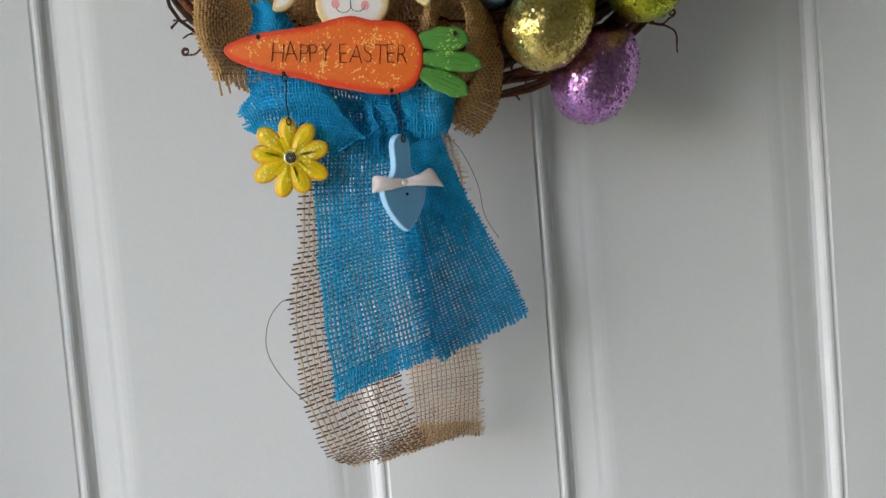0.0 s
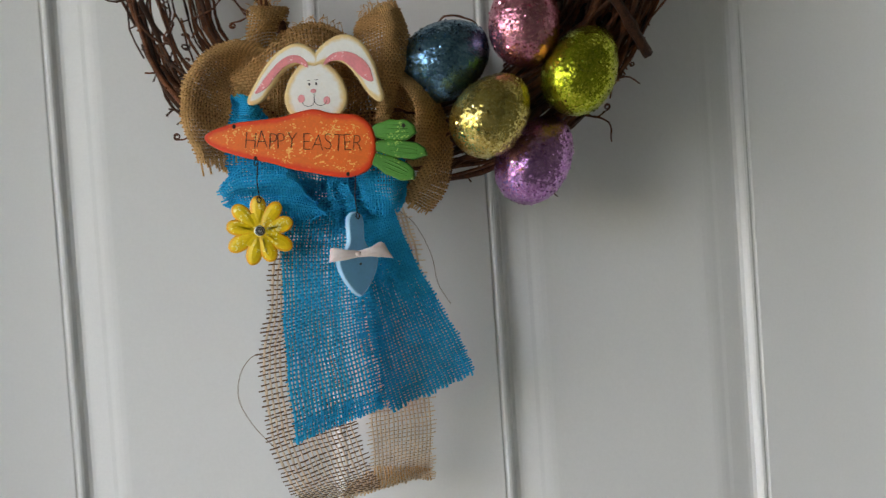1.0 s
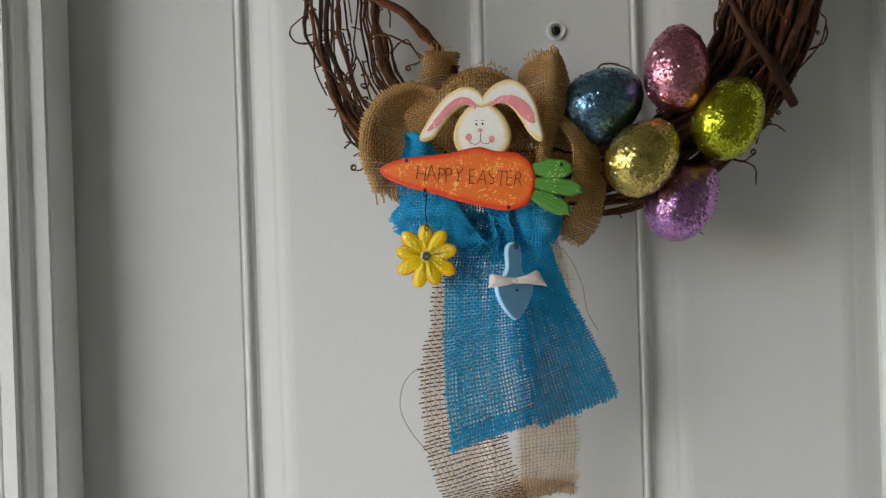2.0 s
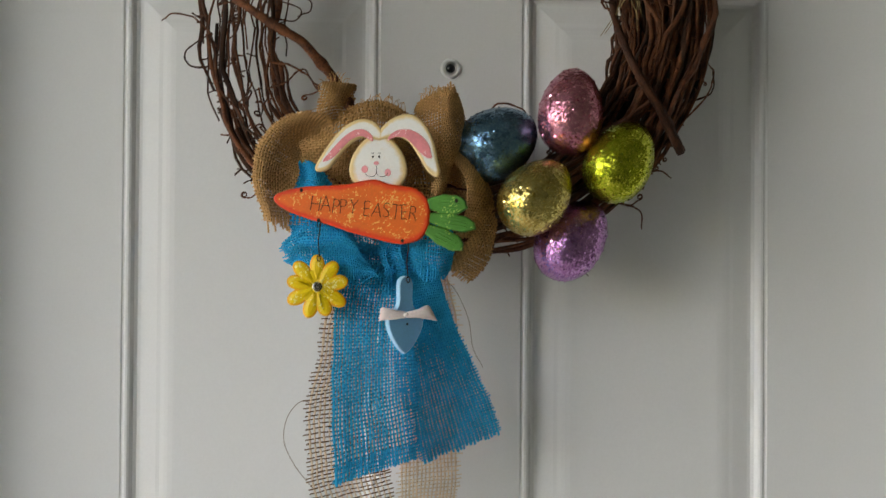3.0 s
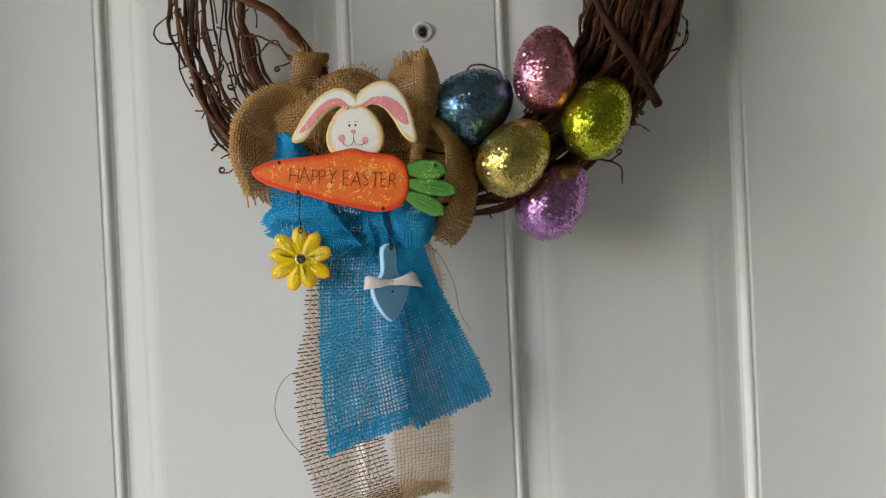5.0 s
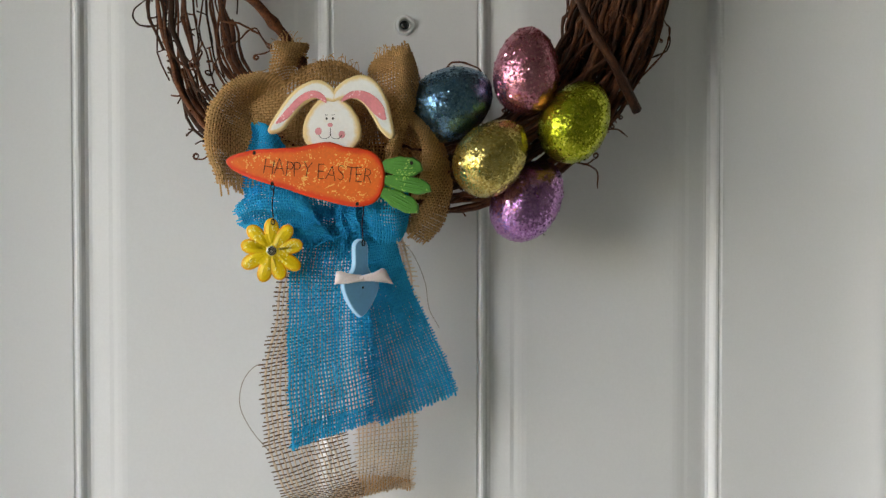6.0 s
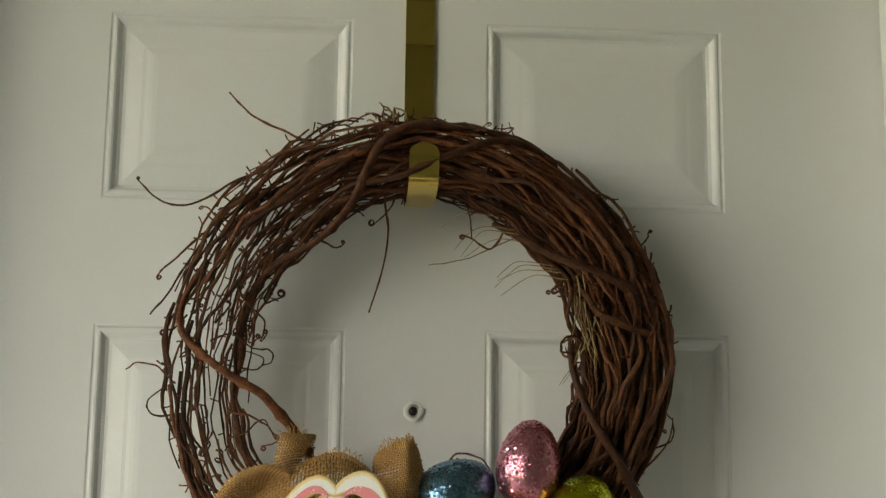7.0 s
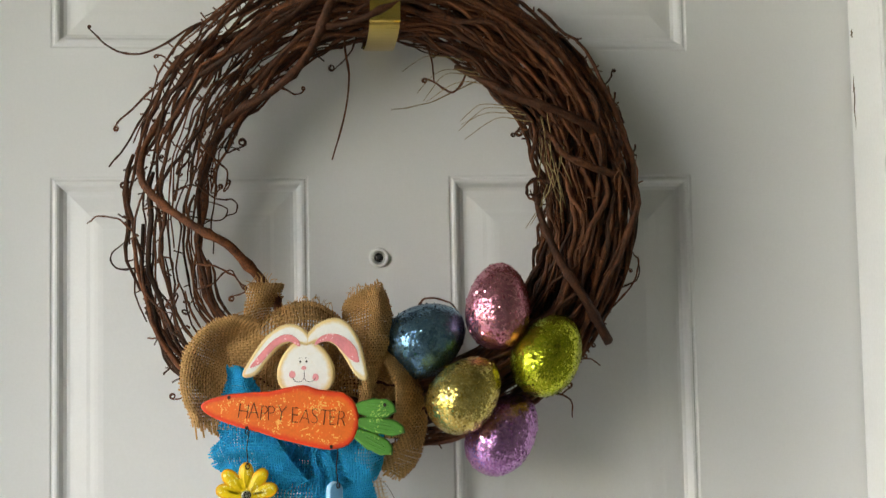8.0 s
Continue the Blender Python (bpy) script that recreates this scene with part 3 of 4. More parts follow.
F = -0.060
TENDRILS = (
    (((-0.172, F, 1.776), (-0.152, F, 1.756), (-0.118, F, 1.740), (-0.085, F, 1.724)), 0.0013, 0),
    (((-0.249, F, 1.695), (-0.228, F, 1.676), (-0.200, F, 1.674), (-0.155, F, 1.700)), 0.0011, 0.0012),
    (((-0.191, F, 1.672), (-0.185, F, 1.669), (-0.170, F, 1.653)), 0.0009, 0.0022),
    (((-0.227, F, 1.609), (-0.217, F, 1.621), (-0.168, F, 1.666)), 0.0011, 0.0022),
    (((-0.232, F, 1.575), (-0.216, F, 1.596), (-0.194, F, 1.634), (-0.172, F, 1.662)), 0.0012, 0),
    (((-0.219, F, 1.562), (-0.210, F, 1.564), (-0.200, F, 1.576)), 0.0010, 0.0030),
    (((-0.250, F, 1.527), (-0.242, F, 1.533), (-0.225, F, 1.531), (-0.208, F, 1.516)), 0.0009, 0),
    (((-0.208, F, 1.518), (-0.229, F, 1.503), (-0.226, F, 1.490), (-0.205, F, 1.489)), 0.0009, 0),
    (((-0.044, F, 1.580), (-0.029, F, 1.641), (-0.032, F, 1.690)), 0.0011, 0),
    (((-0.041, F, 1.659), (-0.027, F, 1.674), (-0.020, F, 1.690)), 0.0009, 0.0030),
    (((-0.067, F, 1.641), (-0.076, F, 1.638), (-0.097, F, 1.650)), 0.0010, 0.0015),
    (((-0.119, F, 1.593), (-0.133, F, 1.588), (-0.129, F, 1.603), (-0.101, F, 1.634)), 0.0012, 0.0035),
    (((-0.138, F, 1.556), (-0.147, F, 1.553), (-0.142, F, 1.576), (-0.156, F, 1.595)), 0.0010, 0.0020),
    (((-0.158, F, 1.528), (-0.151, F, 1.544), (-0.133, F, 1.539), (-0.141, F, 1.529), (-0.166, F, 1.533)), 0.0007, 0),
    (((0.038, F, 1.652), (0.046, F, 1.648), (0.063, F, 1.640), (0.076, F, 1.661), (0.073, F, 1.680)), 0.0012, 0.0024),
    (((0.046, F, 1.648), (0.044, F, 1.668), (0.039, F, 1.690)), 0.0010, 0),
    (((0.118, F, 1.606), (0.129, F, 1.610), (0.099, F, 1.634), (0.086, F, 1.660)), 0.0011, 0.0030),
    (((0.155, F, 1.552), (0.138, F, 1.562), (0.125, F, 1.556), (0.128, F, 1.546), (0.137, F, 1.547)), 0.0012, 0.0010),
    (((0.223, F, 1.494), (0.221, F, 1.474), (0.197, F, 1.464)), 0.0009, 0),
    (((0.205, F, 1.659), (0.200, F, 1.649), (0.180, F, 1.635)), 0.0010, 0.0014),
    (((0.065, F, 1.749), (0.083, F, 1.751), (0.068, F, 1.741), (0.050, F, 1.738)), 0.0009, 0),
    (((-0.066, F, 1.748), (-0.044, F, 1.761), (-0.018, F, 1.744)), 0.0010, 0),
    (((0.161, F, 1.356), (0.158, F, 1.372), (0.140, F, 1.378)), 0.0009, 0),
    (((0.160, F, 1.381), (0.150, F, 1.376), (0.135, F, 1.380)), 0.0009, 0.0026),
    (((0.186, F, 1.400), (0.176, F, 1.406), (0.160, F, 1.404)), 0.0009, 0),
    (((-0.180, F, 1.379), (-0.171, F, 1.381), (-0.150, F, 1.400)), 0.0009, 0.0028),
    (((0.116, -0.05, 1.315), (0.104, -0.05, 1.325), (0.08, -0.05, 1.335)), 0.0008, 0),
    (((0.066, -0.06, 1.440), (0.054, -0.075, 1.456), (0.033, -0.08, 1.459), (0.022, -0.07, 1.445)), 0.0010, 0),
    (((0.196, F, 1.600), (0.203, F, 1.615), (0.206, F, 1.640)), 0.0010, 0.0024),
    (((0.180, F, 1.640), (0.205, F, 1.628), (0.214, F, 1.612)), 0.0012, 0.0016),
)
for ctrl, thick, coil in TENDRILS:
    sprig(ctrl, thick, VINE, "tendril", coil)
for k in range(16):
    x, z = rng.uniform(0.132, 0.162), rng.uniform(1.535, 1.60)
    lean = rng.uniform(-0.018, 0.010)
    sprig(((x + lean, F - 0.02, z - rng.uniform(0.012, 0.028)), (x, F - 0.028, z), (x - lean * 0.6, F - 0.02, z + rng.uniform(0.012, 0.03))), 0.00045, STRAW, "straw")
for k in range(8):
    x = rng.uniform(0.035, 0.10)
    z = 1.700 - 0.9 * x
    sprig(((x - rng.uniform(0.012, 0.03), F, z - rng.uniform(0.006, 0.02)), (x, F - 0.02, z), (x + 0.03, F - 0.03, z - 0.004)), 0.0004, STRAW, "straw")
sprig(((0.009, -0.05, 1.626), (0.043, -0.055, 1.632), (0.090, -0.06, 1.653)), 0.0006, STRAW, "straw")
WRAPS = (
    (((-0.186, -0.055, 1.625), (-0.204, -0.072, 1.582), (-0.196, -0.093, 1.551), (-0.162, -0.102, 1.523), (-0.129, -0.098, 1.503), (-0.100, -0.080, 1.470), (-0.088, -0.06, 1.445)), 0.0046),
    (((-0.150, -0.050, 1.590), (-0.128, -0.080, 1.615), (-0.090, -0.098, 1.636), (-0.062, -0.104, 1.666), (-0.039, -0.106, 1.717), (-0.005, -0.098, 1.741), (0.045, -0.075, 1.738)), 0.0048),
    (((0.134, -0.060, 1.560), (0.131, -0.090, 1.529), (0.143, -0.102, 1.491), (0.164, -0.102, 1.458), (0.188, -0.085, 1.420)), 0.0046),
    (((0.132, -0.050, 1.620), (0.144, -0.094, 1.592), (0.153, -0.102, 1.578), (0.183, -0.098, 1.566), (0.219, -0.070, 1.559)), 0.0038),
    (((0.066, -0.060, 1.662), (0.090, -0.095, 1.640), (0.114, -0.104, 1.626), (0.154, -0.104, 1.612), (0.205, -0.075, 1.590)), 0.0044),
    (((-0.110, -0.080, 1.640), (-0.067, -0.100, 1.681), (-0.023, -0.1115, 1.690), (0.021, -0.1115, 1.711), (0.075, -0.090, 1.731), (0.120, -0.060, 1.718)), 0.0036),
    (((-0.175, -0.06, 1.640), (-0.140, -0.10, 1.655), (-0.085, -0.102, 1.690), (-0.040, -0.085, 1.730)), 0.0030),
    (((0.040, -0.095, 1.729), (0.110, -0.10, 1.690), (0.165, -0.095, 1.630), (0.195, -0.08, 1.55)), 0.0032),
)
for ctrl, thick in WRAPS:
    sprig(ctrl, thick, VINE, "wrapping_vine")
# fuzz of thin dead twigs on the dense side, and scruffy ends over the top
for k in range(90):
    a = rng.uniform(-0.9, 1.9)
    p = ring_point(a, rng.uniform(0.75, 1.12), rng.uniform(0, TAU)) + Vector((WX, WY, WZ))
    along = Vector((-math.sin(a), 0, math.cos(a))) * rng.choice((-1, 1))
    out = Vector((math.cos(a), rng.uniform(-0.6, 0.2), math.sin(a))) * rng.uniform(-0.5, 0.7)
    d = (along + out).normalized() * rng.uniform(0.012, 0.034)
    bow = Vector([rng.uniform(-0.004, 0.004) for _ in range(3)])
    sprig((p + d, p + d * 0.55 + bow, p), rng.uniform(0.0005, 0.0010), VINE, "twig", rng.choice((0, 0, 0, 0.0018)), 1.2)
for k in range(14):
    x = rng.uniform(-0.045, -0.005)
    p = Vector((x, -0.075, 1.748 + rng.uniform(-0.006, 0.004)))
    q = p + Vector((rng.uniform(-0.016, 0.012), rng.uniform(-0.008, 0.004), rng.uniform(0.004, 0.016)))
    sprig((q, (p + q) / 2 + Vector((0.003, 0, 0.002)), p), rng.uniform(0.0006, 0.0014), rng.choice((VINE, VINE, STRAW)), "twig")
# short curls between the strands on the open side
for k in range(22):
    a = rng.uniform(2.5, 3.9)
    p = ring_point(a, rng.uniform(0.2, 0.9), rng.uniform(0, TAU)) + Vector((WX, WY, WZ))
    q = p + Vector((rng.uniform(-0.018, 0.018), -0.012, rng.uniform(-0.02, 0.02)))
    sprig((p, (p + q) / 2 + Vector((0.004, -0.006, 0.003)), q), 0.0010, VINE, "tendril", rng.uniform(0.002, 0.0045), 1.3)
# loose curls that stand off the inner side
C = -0.082
CURLS = (
    (((-0.130, C, 1.558), (-0.135, C, 1.552), (-0.132, C, 1.567), (-0.148, C, 1.585), (-0.158, -0.07, 1.600)), 0.0010, 0.0018),
    (((-0.136, C, 1.529), (-0.125, C, 1.534), (-0.127, C, 1.544), (-0.142, C, 1.545), (-0.160, -0.07, 1.560)), 0.0008, 0),
    (((-0.130, C, 1.463), (-0.118, C, 1.468), (-0.126, C, 1.479), (-0.141, C, 1.488), (-0.160, -0.075, 1.492)), 0.0010, 0.0024),
    (((-0.120, C, 1.470), (-0.131, C, 1.485), (-0.145, C, 1.474), (-0.160, -0.075, 1.470)), 0.0009, 0.0020),
    (((0.134, C, 1.556), (0.131, C, 1.548), (0.122, C, 1.547), (0.123, C, 1.557), (0.134, C, 1.561), (0.146, -0.075, 1.550)), 0.0012, 0),
    (((0.145, C, 1.603), (0.139, C, 1.606), (0.134, C, 1.601), (0.139, C, 1.593), (0.155, -0.075, 1.590)), 0.0011, 0),
    (((0.111, C, 1.600), (0.117, C, 1.598), (0.125, C, 1.608), (0.107, C, 1.619), (0.088, -0.07, 1.645)), 0.0009, 0.0020),
    (((0.213, C, 1.497), (0.217, C, 1.487), (0.212, C, 1.470), (0.190, -0.075, 1.445)), 0.0009, 0),
)
for ctrl, thick, coil in CURLS:
    sprig(ctrl, thick, VINE, "tendril", coil)


# ---------------------------------------------------------------- glitter eggs
def egg(at, long, wide, lean, colour, second, label, toward=12):
    """Foam egg on its side in the vines; lean: direction of the narrow end in the x-z plane."""
    e = base("easter_egg", at, label, "egg", "glitter eggs")
    rings, sides = 28, 36
    verts, faces = [], []

    def at_angle(t, p):
        r = wide / 2 * math.sin(t) * (1 + 0.13 * math.cos(math.pi - t) - 0.02)
        return Vector((long / 2 * math.cos(t), r * math.sin(p), r * math.cos(p)))
    for i in range(1, rings):
        for k in range(sides):
            verts.append(at_angle(math.pi * i / rings, TAU * k / sides))
    top, bottom = len(verts), len(verts) + 1
    verts += [Vector((long / 2, 0, 0)), Vector((-long / 2, 0, 0))]
    for i in range(rings - 2):
        for k in range(sides):
            a, b = i * sides + k, i * sides + (k + 1) % sides
            faces.append((a, a + sides, b + sides, b))
    for k in range(sides):
        faces.append((top, k, (k + 1) % sides))
        faces.append((bottom, (rings - 2) * sides + (k + 1) % sides, (rings - 2) * sides + k))
    turn = pose(0, 0, 0, 0, -lean, 0) @ pose(0, 0, 0, 0, 0, toward)
    piece("shell", mesh_of("shell", verts, faces, glittered("foil_" + label.split()[0], colour, second), smooth=True), e, m=turn)
    fv, ff = [], []
    for _ in range(620):
        t, p = math.acos(rng.uniform(-0.98, 0.98)), rng.uniform(0, TAU)
        c = at_angle(t, p)
        nrm = (at_angle(t + 0.01, p) - c).cross(at_angle(t, p + 0.01) - c).normalized()
        if nrm.dot(c) < 0:
            nrm = -nrm
        nrm = (nrm + Vector([rng.gauss(0, 0.30) for _ in range(3)])).normalized()
        u = nrm.orthogonal().normalized()
        w = nrm.cross(u)
        r = rng.choice((0.0005, 0.0006, 0.0007, 0.0009, 0.0012))
        s = len(fv)
        spin = rng.uniform(0, 1)
        fv += [c + nrm * 0.00025 + (u * math.cos(spin + k * TAU / 6) + w * math.sin(spin + k * TAU / 6)) * r for k in range(6)]
        ff.append(tuple(s + k for k in range(6)))
    flake = flake_foil("flake_" + label.split()[0], [c * 0.9 for c in colour], [min(1, c * 1.2 + 0.06) for c in second])
    tagged(piece("glitter", mesh_of("glitter", fv, ff, flake), e, m=turn), kind="stuff")
    return e


egg((0.0915, -0.100, 1.4515), 0.0745, 0.0550, 82, (0.62, 0.20, 0.30), (0.80, 0.36, 0.42), "pink glitter egg lodged upright in the grapevine wreath")
egg((0.0305, -0.094, 1.4250), 0.0740, 0.0600, 30, (0.09, 0.20, 0.33), (0.22, 0.40, 0.54), "blue glitter egg lodged in the grapevine wreath")
egg((0.0595, -0.122, 1.3795), 0.0705, 0.0555, 47, (0.52, 0.38, 0.08), (0.72, 0.60, 0.22), "gold glitter egg in front of the others")
egg((0.1320, -0.104, 1.4100), 0.0740, 0.0565, 57, (0.30, 0.36, 0.012), (0.55, 0.56, 0.05), "lime green glitter egg at the wreath's edge")
egg((0.0945, -0.092, 1.3450), 0.0755, 0.0555, 52, (0.38, 0.16, 0.42), (0.60, 0.33, 0.62), "lilac glitter egg hanging lowest under the gold one")


# ---------------------------------------------------------------- fibres let light through
def fibrous(m, share):
    n, link = m.node_tree.nodes, m.node_tree.links.new
    p, out = n["Principled BSDF"], n["Material Output"]
    glow, mix = n.new("ShaderNodeBsdfTranslucent"), n.new("ShaderNodeMixShader")
    mix.inputs["Fac"].default_value = share
    link(p.inputs["Base Color"].links[0].from_socket, glow.inputs["Color"])
    link(p.outputs["BSDF"], mix.inputs[1])
    link(glow.outputs["BSDF"], mix.inputs[2])
    link(mix.outputs["Shader"], out.inputs["Surface"])


JUTE_PALE = surface("pale_jute", (0.84, 0.69, 0.51), 0.85, 0, 0.25, 90.0, 1500.0, 0.4, depth=0.0005)
BLUE_PALE = surface("pale_blue_jute", (0.025, 0.60, 0.97), 0.75, 0, 0.3, 80.0, 1500.0, 0.4, depth=0.0005)
for fibre, share in ((JUTE_PALE, 0.55), (BLUE_PALE, 0.58), (BLUE, 0.40), (BLUE_WEFT, 0.40)):
    fibrous(fibre, share)
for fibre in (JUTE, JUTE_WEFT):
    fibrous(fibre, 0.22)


# ---------------------------------------------------------------- woven ribbons
def woven(name, parent, rows, gaps, mats, thick=0.0006, fray=0.006, side_fray=0.003, crumple=0.0, seed=1, label="", pleat=0.0, folds=2.0, roll=0.0, flat=1.0, curl=0.0):
    """Open-weave ribbon: threads over and under one another along a strip of (centre, half width) rows."""
    r = random.Random(seed)
    cs, ws = [Vector(c) for c, _ in rows], [Vector(w) for _, w in rows]
    n = len(rows) - 1
    length = sum((spline(cs, (i + 1) / 40) - spline(cs, i / 40)).length for i in range(40))
    width = 2 * sum(w.length for w in ws) / len(ws)
    gap_u, gap_v = gaps if isinstance(gaps, tuple) else (gaps, gaps)
    nu, nv = max(4, int(length / gap_u)), max(3, int(width / gap_v))
    fu, fv = fray / length, 2 * side_fray / width

    def place(u, v):
        p = spline(cs, u) + spline(ws, min(1, max(0, u))) * v
        if roll:
            p = p + Vector((0, roll * (v * v - 0.4), 0))
        if curl:
            p = p + Vector((0, curl * max(0.0, (-v - 0.55) / 0.45) ** 2, 0))
        if pleat:
            p = p + Vector((0, pleat * math.sin(v * math.pi * folds + seed + u * 1.5), 0))
        if crumple:
            p = p + noise.noise_vector((p.x * 34 + seed, p.y * 34, p.z * 34)) * crumple + noise.noise_vector((p.x * 80, p.y * 80 + seed, p.z * 80)) * crumple * 0.35
        return p
    verts, faces, slots = [], [], []

    def lay(samples, slot, rad, wide=1.0):
        pts = [place(u, v) for u, v, _ in samples]
        start, m = len(verts), len(pts)
        for i, (u, v, lift) in enumerate(samples):
            t = (pts[min(i + 1, m - 1)] - pts[max(i - 1, 0)]).normalized()
            du, dvv = place(u + 0.01, v) - place(u - 0.01, v), place(u, v + 0.05) - place(u, v - 0.05)
            nrm = du.cross(dvv)
            nrm = nrm.normalized() if nrm.length > 1e-12 else Vector((0, -1, 0))
            b = t.cross(nrm)
            b = b.normalized() if b.length > 1e-9 else t.orthogonal().normalized()
            q, w = pts[i] + nrm * lift, rad * r.uniform(0.8, 1.2)
            verts.extend((q + nrm * w, q + b * w * wide, q - nrm * w, q - b * w * wide))
        for i in range(m - 1):
            for k in range(4):
                a, b2 = start + i * 4 + k, start + i * 4 + (k + 1) % 4
                faces.append((a, b2, b2 + 4, a + 4))
                slots.append(slot)
    drift = [r.uniform(-0.06, 0.06) / nv for _ in range(nv)]
    for j in range(nv):
        v = -1 + 2 * (j + 0.5) / nv + drift[j] * 2
        lo, hi = -r.uniform(0.2, 1) * fu, 1 + r.uniform(0.2, 1) * fu
        line = [(lo, v, 0)] + [((i + 0.5) / nu, v + 0.2 / nv * noise.noise((j * 3.1, i * 0.13, seed)), (1 if (i + j) % 2 else -1) * thick * 0.7) for i in range(nu)] + [(hi, v + r.uniform(-0.5, 0.5) / nv, 0)]
        lay(line, 0, thick * r.uniform(0.85, 1.12), flat * r.uniform(0.88, 1.12))
    for i in range(nu):
        u = (i + 0.5 + r.uniform(-0.12, 0.12)) / nu
        sag = r.uniform(-0.25, 0.25) / nu
        line = [(u, -1 - fv * r.uniform(0.1, 1), 0)] + [(u + sag * noise.noise((i * 2.3, j * 0.3, seed)), -1 + 2 * (j + 0.5) / nv, (-1 if (i + j) % 2 else 1) * thick * 0.7) for j in range(nv)] + [(u, 1 + fv * r.uniform(0.1, 1), 0)]
        lay(line, 1, thick * r.uniform(0.85, 1.15), 1.15)
    return tagged(piece(name, mesh_of(name, verts, faces, list(mats), slots), parent, label), kind="stuff")


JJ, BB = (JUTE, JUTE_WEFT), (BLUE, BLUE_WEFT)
burlap = base("burlap_bow", (0, 0, 0), "natural tan burlap ribbon bow with frayed hanging tails", "bow")
def band(front, rear, y_front, y_rear):
    """Rows of a ribbon from its two edges (x, z) and their depths."""
    out = []
    for (fx, fz), (bx, bz), fy, by in zip(front, rear, y_front, y_rear):
        f, b = Vector((fx, fy, fz)), Vector((bx, by, bz))
        out.append((tuple((f + b) / 2), tuple((b - f) / 2)))
    return tuple(out)


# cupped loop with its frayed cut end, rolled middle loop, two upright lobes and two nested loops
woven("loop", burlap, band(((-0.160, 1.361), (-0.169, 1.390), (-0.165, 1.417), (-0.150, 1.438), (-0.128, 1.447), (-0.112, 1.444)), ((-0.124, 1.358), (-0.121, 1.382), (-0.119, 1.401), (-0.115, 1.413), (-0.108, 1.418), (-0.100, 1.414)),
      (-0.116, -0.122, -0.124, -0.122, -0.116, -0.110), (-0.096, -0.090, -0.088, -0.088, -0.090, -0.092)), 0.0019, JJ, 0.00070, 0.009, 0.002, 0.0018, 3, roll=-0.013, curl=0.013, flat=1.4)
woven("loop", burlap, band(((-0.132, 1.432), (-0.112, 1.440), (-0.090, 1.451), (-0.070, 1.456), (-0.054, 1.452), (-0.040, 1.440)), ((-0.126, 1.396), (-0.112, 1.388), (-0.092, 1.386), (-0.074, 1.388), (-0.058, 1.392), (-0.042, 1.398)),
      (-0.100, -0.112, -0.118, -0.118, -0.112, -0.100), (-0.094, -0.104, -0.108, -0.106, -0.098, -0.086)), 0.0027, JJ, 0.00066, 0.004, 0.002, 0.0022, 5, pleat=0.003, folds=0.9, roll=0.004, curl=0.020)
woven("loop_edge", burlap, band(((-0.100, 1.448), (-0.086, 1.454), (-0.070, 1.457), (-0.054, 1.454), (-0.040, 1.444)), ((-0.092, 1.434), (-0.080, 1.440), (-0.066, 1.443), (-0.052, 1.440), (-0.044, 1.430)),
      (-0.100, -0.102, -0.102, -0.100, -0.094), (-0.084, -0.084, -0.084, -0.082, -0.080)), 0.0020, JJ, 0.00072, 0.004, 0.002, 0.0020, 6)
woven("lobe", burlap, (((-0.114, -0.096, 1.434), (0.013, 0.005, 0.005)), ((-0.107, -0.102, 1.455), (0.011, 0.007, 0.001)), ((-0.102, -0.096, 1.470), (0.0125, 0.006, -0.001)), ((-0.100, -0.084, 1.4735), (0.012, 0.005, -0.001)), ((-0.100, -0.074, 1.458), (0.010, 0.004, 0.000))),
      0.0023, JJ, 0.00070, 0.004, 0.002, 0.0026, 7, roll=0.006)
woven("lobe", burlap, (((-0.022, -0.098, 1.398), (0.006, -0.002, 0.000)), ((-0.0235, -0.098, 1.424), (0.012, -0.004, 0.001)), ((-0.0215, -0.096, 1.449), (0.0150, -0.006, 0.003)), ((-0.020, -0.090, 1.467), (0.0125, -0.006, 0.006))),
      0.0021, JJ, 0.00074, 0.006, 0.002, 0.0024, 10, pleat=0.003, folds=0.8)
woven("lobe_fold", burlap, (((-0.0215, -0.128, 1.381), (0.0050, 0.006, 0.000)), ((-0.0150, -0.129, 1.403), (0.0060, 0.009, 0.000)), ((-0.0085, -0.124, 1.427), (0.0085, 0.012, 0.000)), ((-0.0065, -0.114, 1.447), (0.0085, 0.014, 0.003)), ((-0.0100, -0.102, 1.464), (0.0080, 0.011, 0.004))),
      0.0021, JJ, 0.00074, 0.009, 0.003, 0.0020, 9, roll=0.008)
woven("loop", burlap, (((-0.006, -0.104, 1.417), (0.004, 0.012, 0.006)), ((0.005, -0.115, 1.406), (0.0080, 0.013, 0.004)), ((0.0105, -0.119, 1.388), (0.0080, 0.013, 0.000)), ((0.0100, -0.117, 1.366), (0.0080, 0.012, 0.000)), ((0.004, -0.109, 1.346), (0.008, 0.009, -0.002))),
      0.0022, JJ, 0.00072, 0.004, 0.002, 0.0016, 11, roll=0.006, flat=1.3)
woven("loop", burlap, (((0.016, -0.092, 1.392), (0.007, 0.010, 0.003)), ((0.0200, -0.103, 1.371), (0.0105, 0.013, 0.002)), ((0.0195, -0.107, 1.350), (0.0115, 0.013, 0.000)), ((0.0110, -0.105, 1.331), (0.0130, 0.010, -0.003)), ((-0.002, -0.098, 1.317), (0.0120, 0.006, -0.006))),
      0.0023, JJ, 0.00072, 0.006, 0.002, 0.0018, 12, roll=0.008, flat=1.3)
